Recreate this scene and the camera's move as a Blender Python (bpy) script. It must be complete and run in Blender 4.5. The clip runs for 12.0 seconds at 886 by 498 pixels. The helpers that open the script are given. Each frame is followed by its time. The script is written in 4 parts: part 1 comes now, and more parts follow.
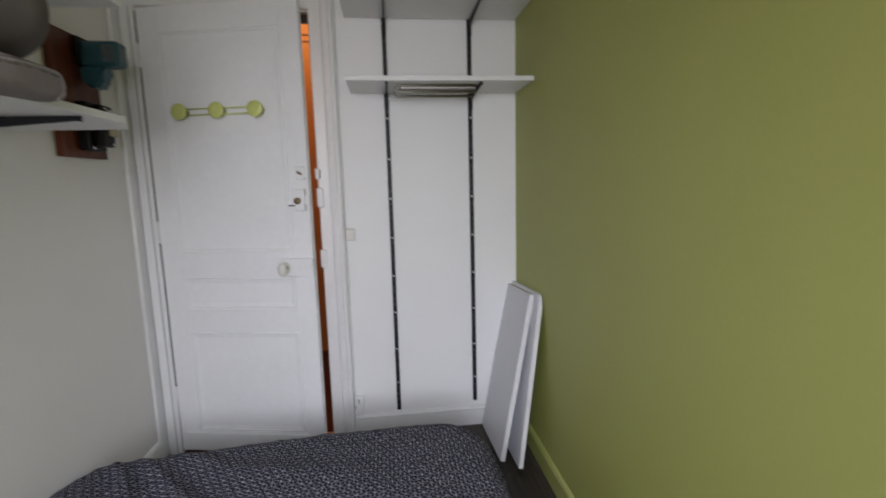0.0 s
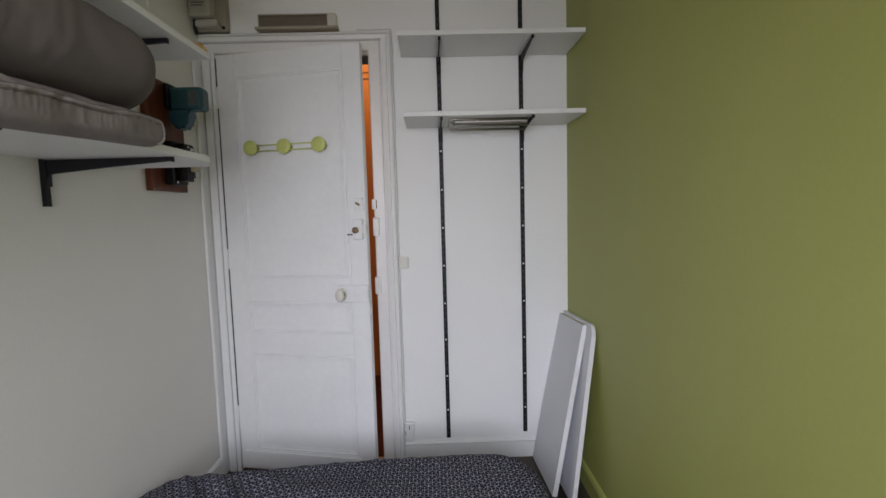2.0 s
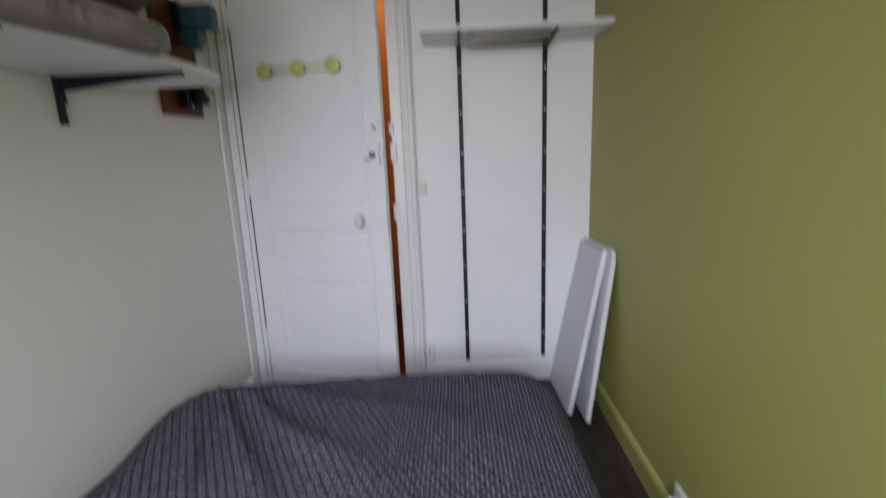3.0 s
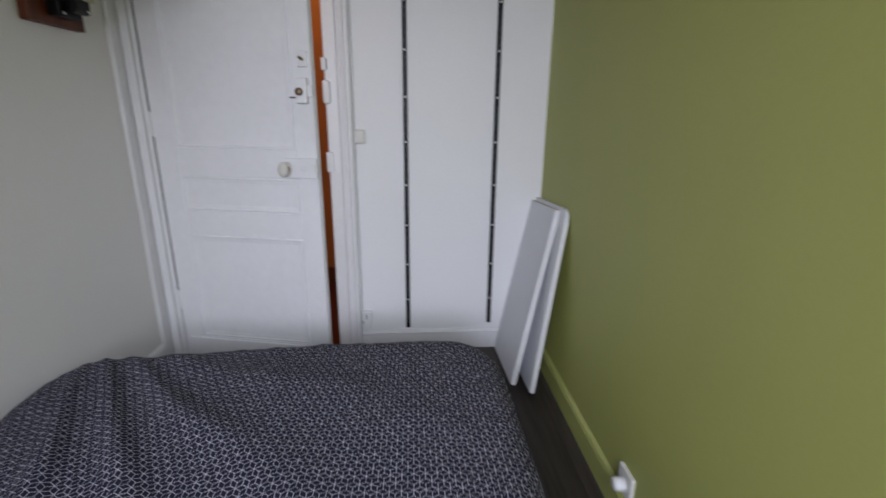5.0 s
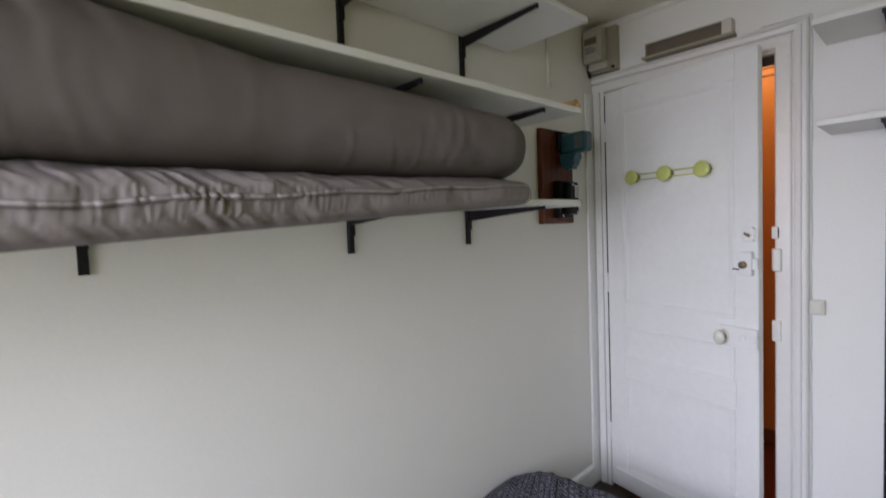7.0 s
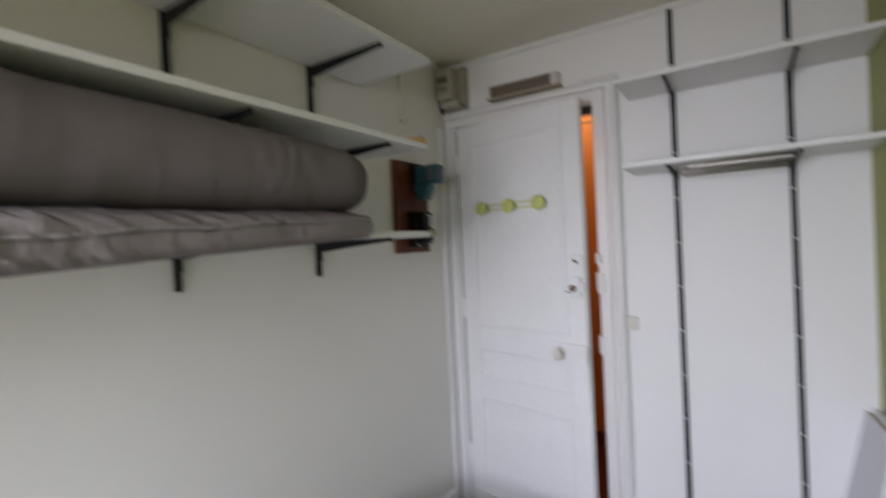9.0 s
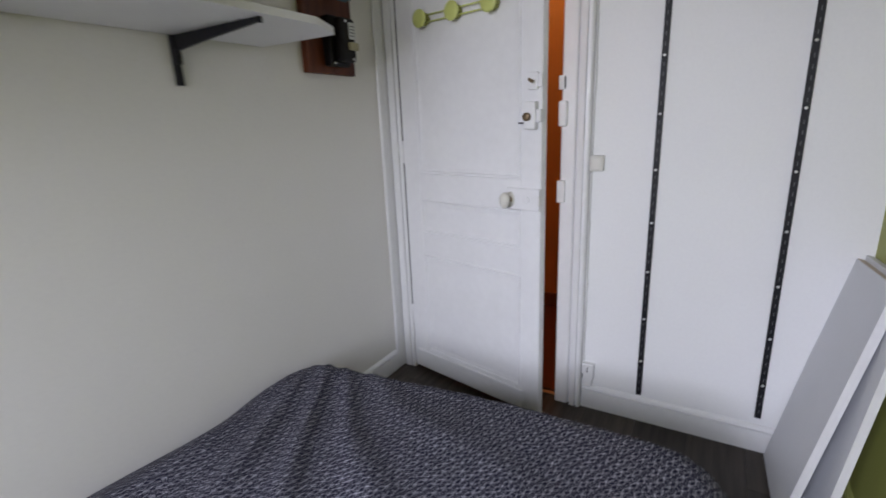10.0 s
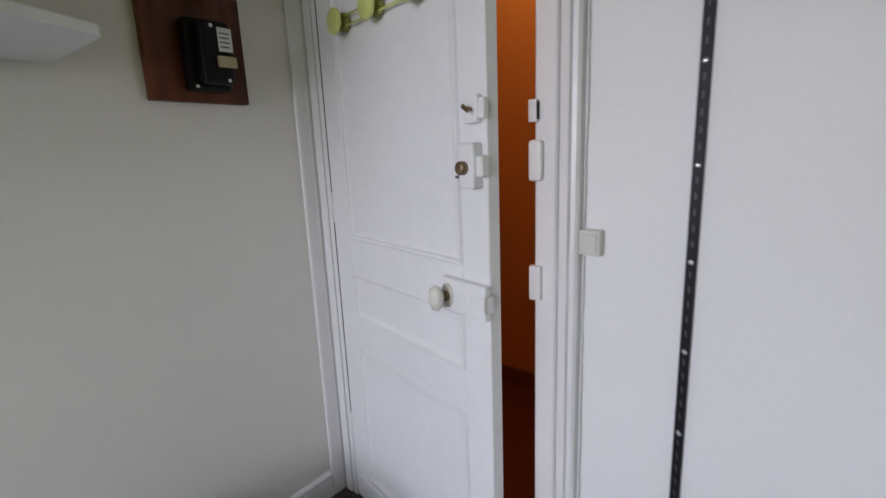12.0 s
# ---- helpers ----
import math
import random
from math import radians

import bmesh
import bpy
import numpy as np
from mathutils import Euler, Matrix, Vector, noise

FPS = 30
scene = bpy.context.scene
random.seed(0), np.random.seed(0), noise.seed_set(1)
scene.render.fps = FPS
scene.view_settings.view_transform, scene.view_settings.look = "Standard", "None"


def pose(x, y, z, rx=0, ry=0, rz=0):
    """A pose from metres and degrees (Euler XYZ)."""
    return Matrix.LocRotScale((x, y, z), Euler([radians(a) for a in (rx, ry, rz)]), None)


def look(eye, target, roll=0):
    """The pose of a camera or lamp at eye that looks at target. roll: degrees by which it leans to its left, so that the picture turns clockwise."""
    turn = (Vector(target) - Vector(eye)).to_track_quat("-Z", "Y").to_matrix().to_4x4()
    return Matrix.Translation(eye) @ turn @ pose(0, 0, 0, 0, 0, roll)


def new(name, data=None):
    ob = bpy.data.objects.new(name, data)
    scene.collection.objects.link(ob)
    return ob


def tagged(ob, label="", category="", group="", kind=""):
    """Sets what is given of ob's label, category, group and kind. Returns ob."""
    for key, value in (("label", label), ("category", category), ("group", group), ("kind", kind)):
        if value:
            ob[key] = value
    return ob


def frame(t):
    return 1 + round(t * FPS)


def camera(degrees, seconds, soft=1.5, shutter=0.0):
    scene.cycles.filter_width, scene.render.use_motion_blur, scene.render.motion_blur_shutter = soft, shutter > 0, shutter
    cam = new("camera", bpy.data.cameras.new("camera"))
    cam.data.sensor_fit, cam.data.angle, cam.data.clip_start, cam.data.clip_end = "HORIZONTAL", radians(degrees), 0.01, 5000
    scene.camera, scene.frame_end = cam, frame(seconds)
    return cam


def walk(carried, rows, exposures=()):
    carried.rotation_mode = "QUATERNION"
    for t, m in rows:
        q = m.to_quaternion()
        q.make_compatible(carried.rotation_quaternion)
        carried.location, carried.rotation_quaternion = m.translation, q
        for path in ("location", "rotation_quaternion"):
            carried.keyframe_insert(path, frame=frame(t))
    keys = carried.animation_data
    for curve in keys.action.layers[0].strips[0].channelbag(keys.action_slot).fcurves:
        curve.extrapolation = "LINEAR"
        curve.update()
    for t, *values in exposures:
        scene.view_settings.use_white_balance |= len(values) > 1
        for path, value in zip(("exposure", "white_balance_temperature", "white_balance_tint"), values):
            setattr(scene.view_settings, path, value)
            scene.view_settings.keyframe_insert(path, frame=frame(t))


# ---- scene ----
cam = camera(87.1, 12.0, soft=1.5, shutter=0.6)
PATH = [
    (0, (1.13, -2.332, 1.296), (1.365, -0.366, 1.012), -1.5),
    (0.2, (1.126, -2.342, 1.308), (1.277, -0.365, 1.049), -1.2),
    (0.5, (1.114, -2.363, 1.304), (1.181, -0.379, 1.06), -1.8),
    (1, (1.099, -2.366, 1.308), (1.162, -0.377, 1.115), -1.6),
    (1.5, (1.091, -2.366, 1.313), (1.145, -0.374, 1.153), -2.0),
    (2, (1.1, -2.369, 1.317), (1.143, -0.377, 1.146), -1.6),
    (2.5, (1.094, -2.37, 1.29), (1.049, -0.381, 1.078), -2.4),
    (3, (1.124, -2.363, 1.245), (1.056, -0.408, 0.826), -2.3),
    (3.2, (1.154, -2.347, 1.234), (1.122, -0.45, 0.603), -2.4),
    (4.8, (1.138, -2.208, 1.164), (1.378, -0.327, 0.529), 2.5),
    (5, (1.183, -2.157, 1.162), (1.31, -0.243, 0.596), 0.5),
    (5.4, (1.41, -2.075, 1.217), (1.068, -0.193, 0.636), 1.8),
    (5.5, (1.425, -2.07, 1.223), (1.012, -0.199, 0.65), 2.3),
    (5.8, (1.419, -2.113, 1.272), (0.687, -0.327, 0.747), 0.7),
    (6, (1.416, -2.157, 1.309), (0.456, -0.447, 0.917), -0.3),
    (6.2, (1.378, -2.235, 1.336), (0.232, -0.622, 1.048), -1.2),
    (6.5, (1.3, -2.303, 1.368), (-0.034, -0.832, 1.129), -2.3),
    (6.7, (1.294, -2.32, 1.396), (-0.133, -0.931, 1.206), -2.0),
    (8.3, (1.364, -2.363, 1.506), (-0.085, -0.992, 1.645), -2.3),
    (8.5, (1.388, -2.325, 1.506), (0.026, -0.864, 1.613), -2.6),
    (9, (1.375, -2.267, 1.457), (0.302, -0.579, 1.434), -2.8),
    (9.3, (1.322, -2.228, 1.361), (0.471, -0.434, 1.118), -3.7),
    (9.5, (1.314, -2.154, 1.289), (0.467, -0.385, 0.895), -4.0),
    (9.8, (1.32, -1.961, 1.225), (0.362, -0.277, 0.726), -3.8),
    (10, (1.35, -1.845, 1.225), (0.36, -0.188, 0.7), -2.4),
    (10.5, (1.414, -1.716, 1.227), (0.506, -0.016, 0.692), -2.4),
    (11, (1.449, -1.588, 1.259), (0.516, 0.142, 0.889), -3.7),
    (11.2, (1.429, -1.487, 1.263), (0.453, 0.23, 0.942), -3.7),
    (11.5, (1.374, -1.296, 1.281), (0.344, 0.381, 0.921), -1.6),
    (11.7, (1.331, -1.2, 1.264), (0.25, 0.432, 0.858), -2.0),
    (12, (1.332, -1.033, 1.269), (0.111, 0.496, 0.856), -2.3),
]
walk(cam, [(t, look(eye, target, roll)) for t, eye, target, roll in PATH],
     [(0, -0.26, 6700, 8), (2.5, -0.26, 6650, 8), (3.2, -0.30, 6500, 8), (4.8, -0.32, 6350, 9), (5.0, -0.30, 6350, 9), (5.5, -0.08, 6300, 10), (6.7, -0.06, 6450, 10),
      (8.3, -0.02, 6500, 10), (9.0, -0.08, 6500, 10), (9.5, -0.09, 6450, 10), (10.5, -0.07, 6400, 10), (12, -0.12, 6450, 10)])

# ---- light ----
world = bpy.data.worlds.new("sky")
scene.world = world
world.use_nodes = True
wt = world.node_tree
sky = wt.nodes.new("ShaderNodeTexSky")
sky.sky_type, sky.sun_disc = "NISHITA", False
sky.sun_elevation, sky.sun_rotation = radians(38), radians(150)
wt.nodes["Background"].inputs["Strength"].default_value = 0.10
wt.links.new(sky.outputs["Color"], wt.nodes["Background"].inputs["Color"])


def area_light(name, m, sx, sy, watts, colour):
    data = bpy.data.lights.new(name, "AREA")
    data.shape, data.size, data.size_y, data.energy, data.color = "RECTANGLE", sx, sy, watts, colour
    ob = new(name, data)
    ob.matrix_world = m
    return ob


# daylight in the opening of the window behind the camera: blue sky from above
area_light("window_daylight", look((0.95, -3.33, 1.50), (0.98, 0.0, -0.70)), 1.15, 1.08, 27.5, (0.785, 0.82, 1.0)).data.spread = radians(110)
# added fill lamp with no source of its own: warms the upper walls
area_light("added_warm_fill", look((0.95, -3.34, 1.45), (0.90, 0.0, 1.75)), 1.15, 1.08, 6.0, (1.0, 0.865, 0.68)).data.spread = radians(140)
# the lit bulb of the hallway
bulb = bpy.data.lights.new("hallway_bulb_light", "POINT")
bulb.energy, bulb.color, bulb.shadow_soft_size = 8.5, (1.0, 0.76, 0.48), 0.05
new("hallway_bulb_light", bulb).location = (0.42, 0.66, 2.46)


# ---- materials ----
def surface(name, base, rough=0.5, vary=0.08, grain=60.0, stain=3.0, bump=0.1, metal=0.0, stretch=(1, 1, 1), random=0.0, spec=0.5):
    """Paint, wood, cloth or metal: colour varied at two scales, with fine relief."""
    mat = bpy.data.materials.new(name)
    mat.use_nodes = True
    t = mat.node_tree
    p = t.nodes["Principled BSDF"]
    p.inputs["Roughness"].default_value, p.inputs["Metallic"].default_value = rough, metal
    p.inputs["Specular IOR Level"].default_value = spec
    co = t.nodes.new("ShaderNodeTexCoord")
    mp = t.nodes.new("ShaderNodeMapping")
    mp.inputs["Scale"].default_value = stretch
    t.links.new(co.outputs["Object"], mp.inputs["Vector"])
    fine = t.nodes.new("ShaderNodeTexNoise")
    fine.inputs["Scale"].default_value, fine.inputs["Detail"].default_value = grain, 4
    wide = t.nodes.new("ShaderNodeTexNoise")
    wide.inputs["Scale"].default_value, wide.inputs["Detail"].default_value = stain, 3
    for n in (fine, wide):
        t.links.new(mp.outputs["Vector"], n.inputs["Vector"])
    add = t.nodes.new("ShaderNodeMath")
    add.operation = "ADD"
    t.links.new(fine.outputs["Fac"], add.inputs[0])
    t.links.new(wide.outputs["Fac"], add.inputs[1])
    rng = t.nodes.new("ShaderNodeMapRange")
    rng.inputs["From Min"].default_value, rng.inputs["From Max"].default_value = 0.6, 1.4
    rng.inputs["To Min"].default_value, rng.inputs["To Max"].default_value = 1 - vary, 1 + vary
    t.links.new(add.outputs[0], rng.inputs["Value"])
    mul = t.nodes.new("ShaderNodeVectorMath")
    mul.operation = "SCALE"
    mul.inputs[0].default_value = base
    fac = rng.outputs["Result"]
    if random:
        info = t.nodes.new("ShaderNodeObjectInfo")
        r2 = t.nodes.new("ShaderNodeMapRange")
        r2.inputs["To Min"].default_value, r2.inputs["To Max"].default_value = 1 - random, 1 + random
        t.links.new(info.outputs["Random"], r2.inputs["Value"])
        m2 = t.nodes.new("ShaderNodeMath")
        m2.operation = "MULTIPLY"
        t.links.new(fac, m2.inputs[0])
        t.links.new(r2.outputs["Result"], m2.inputs[1])
        fac = m2.outputs[0]
    t.links.new(fac, mul.inputs["Scale"])
    t.links.new(mul.outputs["Vector"], p.inputs["Base Color"])
    if bump:
        b = t.nodes.new("ShaderNodeBump")
        b.inputs["Strength"].default_value, b.inputs["Distance"].default_value = bump, 0.002
        t.links.new(fine.outputs["Fac"], b.inputs["Height"])
        t.links.new(b.outputs["Normal"], p.inputs["Normal"])
    return mat


def duvet_material():
    """Dark slate cotton printed with fine white lines of a tumbling-block pattern; UV in metres."""
    mat = bpy.data.materials.new("printed_cotton")
    mat.use_nodes = True
    t = mat.node_tree
    p = t.nodes["Principled BSDF"]
    p.inputs["Roughness"].default_value, p.inputs["Specular IOR Level"].default_value = 0.92, 0.08
    p.inputs["Sheen Weight"].default_value = 0.0

    def vec(op, a, b=None):
        n = t.nodes.new("ShaderNodeVectorMath")
        n.operation = op
        for i, v in enumerate((a, b)):
            if v is None:
                continue
            if isinstance(v, tuple):
                n.inputs[i].default_value = v
            else:
                t.links.new(v, n.inputs[i])
        return n.outputs["Value"] if op == "DOT_PRODUCT" else n.outputs["Vector"]

    def num(op, a, b=0.0):
        n = t.nodes.new("ShaderNodeMath")
        n.operation = op
        for i, v in enumerate((a, b)):
            if isinstance(v, (int, float)):
                n.inputs[i].default_value = v
            else:
                t.links.new(v, n.inputs[i])
        return n.outputs[0]

    uv = t.nodes.new("ShaderNodeUVMap")
    uv.uv_map = "cloth"
    pitch, r3 = 0.0262, math.sqrt(3)
    q = vec("SCALE", uv.outputs["UV"])
    q.node.inputs["Scale"].default_value = 1 / pitch
    cell = (1.0, r3, 1.0)
    half = (0.5, r3 / 2, 0.5)

    def wrapped(v):
        d = vec("DIVIDE", v, cell)
        f = vec("FRACTION", d)
        return vec("SUBTRACT", vec("MULTIPLY", f, cell), half)

    a = vec("MULTIPLY", wrapped(q), (1, 1, 0))
    b = vec("MULTIPLY", wrapped(vec("SUBTRACT", q, half)), (1, 1, 0))
    near = num("LESS_THAN", vec("DOT_PRODUCT", a, a), vec("DOT_PRODUCT", b, b))
    mix = t.nodes.new("ShaderNodeMix")
    mix.data_type = "VECTOR"
    t.links.new(near, mix.inputs["Factor"])
    t.links.new(b, mix.inputs[4])
    t.links.new(a, mix.inputs[5])
    g = mix.outputs[1]
    # distance to the cell's rim
    rim = None
    for ang in (0, 60, 120):
        c = (math.cos(radians(ang)), math.sin(radians(ang)), 0)
        d = num("ABSOLUTE", vec("DOT_PRODUCT", g, c))
        rim = d if rim is None else num("MAXIMUM", rim, d)
    dist = num("SUBTRACT", 0.5, rim)
    # distance to the three spokes
    for ang in (90, 210, 330):
        c = (math.cos(radians(ang)), math.sin(radians(ang)), 0)
        s = (-c[1], c[0], 0)
        off = num("ABSOLUTE", vec("DOT_PRODUCT", g, s))
        behind = num("LESS_THAN", vec("DOT_PRODUCT", g, c), 0.0)
        dist = num("MINIMUM", dist, num("ADD", off, behind))
    noise_n = t.nodes.new("ShaderNodeTexNoise")
    noise_n.inputs["Scale"].default_value = 40
    t.links.new(uv.outputs["UV"], noise_n.inputs["Vector"])
    line = t.nodes.new("ShaderNodeMapRange")
    line.interpolation_type = "SMOOTHSTEP"
    line.inputs["From Min"].default_value, line.inputs["From Max"].default_value = 0.007, 0.027
    line.inputs["To Min"].default_value, line.inputs["To Max"].default_value = 1.0, 0.0
    t.links.new(dist, line.inputs["Value"])
    worn = num("MULTIPLY", line.outputs["Result"], num("ADD", num("MULTIPLY", noise_n.outputs["Fac"], 1.5), 0.05))
    weave = t.nodes.new("ShaderNodeTexNoise")
    weave.inputs["Scale"].default_value = 900
    t.links.new(uv.outputs["UV"], weave.inputs["Vector"])
    ground = t.nodes.new("ShaderNodeMix")
    ground.data_type = "RGBA"
    t.links.new(weave.outputs["Fac"], ground.inputs["Factor"])
    ground.inputs[6].default_value, ground.inputs[7].default_value = (0.012, 0.012, 0.023, 1), (0.024, 0.024, 0.042, 1)
    colour = t.nodes.new("ShaderNodeMix")
    colour.data_type = "RGBA"
    t.links.new(worn, colour.inputs["Factor"])
    t.links.new(ground.outputs[2], colour.inputs[6])
    colour.inputs[7].default_value = (0.72, 0.71, 0.80, 1)
    t.links.new(colour.outputs[2], p.inputs["Base Color"])
    bp = t.nodes.new("ShaderNodeBump")
    bp.inputs["Strength"].default_value, bp.inputs["Distance"].default_value = 0.3, 0.001
    t.links.new(weave.outputs["Fac"], bp.inputs["Height"])
    t.links.new(bp.outputs["Normal"], p.inputs["Normal"])
    return mat


M = {}
M["white_wall"] = surface("white_wall_paint", (0.83, 0.83, 0.83), 0.6, 0.025, 90, 2, 0.10)
M["cream_wall"] = surface("off_white_wall_paint", (0.735, 0.722, 0.682), 0.6, 0.03, 90, 2, 0.14)
M["green_wall"] = surface("olive_green_wall_paint", (0.36, 0.375, 0.105), 0.55, 0.04, 90, 2, 0.12)
M["green_trim"] = surface("olive_green_gloss_paint", (0.40, 0.42, 0.13), 0.38, 0.04, 40, 4, 0.05)
M["ceiling"] = surface("ceiling_paint", (0.80, 0.765, 0.68), 0.8, 0.03, 80, 2, 0.10)
M["gloss_white"] = surface("white_gloss_paint", (0.80, 0.80, 0.80), 0.36, 0.03, 35, 4, 0.10)
M["door_white"] = surface("white_door_paint", (0.83, 0.83, 0.84), 0.40, 0.035, 30, 5, 0.12)
M["laminate"] = surface("white_laminate", (0.76, 0.76, 0.76), 0.42, 0.02, 120, 4, 0.03)
M["board_grey"] = surface("pale_grey_laminate", (0.70, 0.71, 0.74), 0.45, 0.03, 160, 5, 0.04)
M["board_edge"] = surface("white_edge_band", (0.74, 0.735, 0.735), 0.45, 0.03, 60, 5, 0.03)
M["chip"] = surface("raw_chipboard", (0.50, 0.42, 0.32), 0.8, 0.15, 200, 20, 0.3)
M["black_metal"] = surface("black_powder_coat", (0.010, 0.010, 0.013), 0.5, 0.25, 120, 8, 0.06, spec=0.25)
M["slot"] = surface("light_slot", (0.11, 0.11, 0.12), 0.6, 0.1, 80, 5, 0.0)
M["screw"] = surface("zinc_screw", (0.75, 0.75, 0.74), 0.3, 0.1, 200, 20, 0.05, metal=0.8)
M["chrome"] = surface("dull_chrome", (0.33, 0.31, 0.28), 0.42, 0.08, 60, 8, 0.03, metal=1.0)
M["brass"] = surface("worn_brass", (0.26, 0.19, 0.12), 0.48, 0.15, 80, 15, 0.08, metal=0.9)
M["threshold"] = surface("brass_threshold", (0.80, 0.50, 0.25), 0.28, 0.1, 60, 15, 0.05, metal=0.9)
M["ivory"] = surface("ivory_enamel", (0.72, 0.70, 0.64), 0.18, 0.03, 20, 5, 0.0)
M["ivory_plastic"] = surface("ivory_plastic", (0.66, 0.65, 0.60), 0.35, 0.03, 60, 5, 0.02)
M["lime"] = surface("lime_green_lacquer", (0.58, 0.62, 0.20), 0.30, 0.05, 40, 10, 0.02)
M["lime_dark"] = surface("olive_lacquer", (0.26, 0.27, 0.06), 0.40, 0.15, 60, 20, 0.05)
M["taupe_cloth"] = surface("taupe_cotton", (0.145, 0.127, 0.122), 0.85, 0.12, 700, 6, 0.35, spec=0.2)
M["grey_cloth"] = surface("warm_grey_cotton", (0.225, 0.198, 0.196), 0.85, 0.16, 700, 9, 0.35, spec=0.2)
M["stitch"] = surface("dark_stitching", (0.135, 0.120, 0.118), 0.9, 0.2, 400, 30, 0.1, spec=0.1)
M["piping"] = surface("grey_piping", (0.27, 0.245, 0.243), 0.8, 0.1, 400, 12, 0.2, spec=0.2)
M["mahogany"] = surface("varnished_mahogany", (0.085, 0.023, 0.009), 0.42, 0.75, 45, 7, 0.10, stretch=(1, 1, 0.08), spec=0.25)
M["teal"] = surface("teal_painted_metal", (0.016, 0.072, 0.092), 0.38, 0.15, 40, 10, 0.06)
M["black_plastic"] = surface("black_bakelite", (0.006, 0.005, 0.005), 0.45, 0.2, 60, 10, 0.04, spec=0.18)
M["plate"] = surface("dull_grey_plate", (0.075, 0.095, 0.100), 0.5, 0.3, 60, 25, 0.05)
M["label"] = surface("aged_paper_label", (0.62, 0.63, 0.62), 0.6, 0.08, 120, 15, 0.02)
M["label_ink"] = surface("label_ink", (0.05, 0.05, 0.06), 0.6, 0.1, 80, 10, 0.0)
M["amber"] = surface("yellowed_plastic", (0.38, 0.34, 0.20), 0.35, 0.1, 60, 10, 0.02)
M["meter_grey"] = surface("grey_meter_case", (0.42, 0.40, 0.35), 0.4, 0.06, 60, 8, 0.04)
M["meter_board"] = surface("painted_backboard", (0.34, 0.31, 0.24), 0.6, 0.08, 40, 8, 0.08)
M["taupe_panel"] = surface("taupe_panel", (0.14, 0.112, 0.085), 0.6, 0.08, 60, 8, 0.05)
# dark colour that stands in for shade under the door head
M["stop_shade"] = surface("dark_rebate_shade", (0.045, 0.036, 0.028), 0.6, 0.2, 60, 8, 0.05)
M["beige_frame"] = surface("beige_frame", (0.60, 0.57, 0.52), 0.5, 0.05, 60, 8, 0.05)
M["wood_toy"] = surface("honey_wood", (0.60, 0.36, 0.12), 0.5, 0.15, 40, 10, 0.05)
M["plank"] = surface("grey_brown_laminate", (0.054, 0.044, 0.036), 0.48, 0.62, 40, 6, 0.10, stretch=(1, 0.07, 1), random=0.25, spec=0.3)
M["subfloor"] = surface("dark_joint", (0.02, 0.018, 0.016), 0.8, 0.1, 60, 8, 0.0)
M["bed_base"] = surface("dark_bed_fabric", (0.03, 0.03, 0.033), 0.85, 0.1, 300, 8, 0.1)
M["sheet"] = surface("mattress_ticking", (0.55, 0.55, 0.55), 0.85, 0.05, 300, 8, 0.1)
M["orange"] = surface("orange_wall_paint", (0.66, 0.26, 0.05), 0.55, 0.05, 80, 3, 0.1)
M["red_floor"] = surface("red_brown_floor", (0.13, 0.035, 0.015), 0.4, 0.2, 40, 6, 0.06, stretch=(0.1, 1, 1))
M["orange_dark"] = surface("dark_orange_skirting", (0.20, 0.06, 0.012), 0.5, 0.08, 50, 8, 0.05)
M["cable"] = surface("white_cable", (0.62, 0.62, 0.60), 0.5, 0.05, 60, 8, 0.0)
M["dark_gap"] = surface("dark_slot", (0.015, 0.015, 0.015), 0.7, 0.05, 60, 8, 0.0)
M["slate_seam"] = surface("slate_thread", (0.040, 0.040, 0.055), 0.9, 0.25, 400, 30, 0.1, spec=0.1)
M["duvet"] = duvet_material()

glass = bpy.data.materials.new("window_glass")
glass.use_nodes = True
gp = glass.node_tree.nodes["Principled BSDF"]
gp.inputs["Transmission Weight"].default_value, gp.inputs["Roughness"].default_value = 1.0, 0.0


# ---- building helpers ----
def box(bm, lo, hi, bevel=0.0, seg=1):
    """Adds a box from lo to hi, its edges bevelled."""
    m = Matrix.Translation([(a + b) / 2 for a, b in zip(lo, hi)]) @ Matrix.Diagonal([abs(b - a) for a, b in zip(lo, hi)] + [1])
    vs = bmesh.ops.create_cube(bm, size=1, matrix=m)["verts"]
    if bevel:
        es = list({e for v in vs for e in v.link_edges})
        bmesh.ops.bevel(bm, geom=es, offset=bevel, segments=seg, affect="EDGES", profile=0.5)
    return bm


def boxed(lo, hi, bevel=0.0, seg=1):
    return box(bmesh.new(), lo, hi, bevel, seg)


def turned(bm, profile, m, n=24):
    """Turns a profile of (radius, height) round the local z axis of m."""
    rings = []
    for r, z in profile:
        rings.append([bm.verts.new(m @ Vector((r * math.cos(2 * math.pi * k / n), r * math.sin(2 * math.pi * k / n), z))) for k in range(n)])
    for a, b in zip(rings, rings[1:]):
        for k in range(n):
            bm.faces.new((a[k], a[(k + 1) % n], b[(k + 1) % n], b[k]))
    bm.faces.new(reversed(rings[0]))
    bm.faces.new(rings[-1])
    return bm


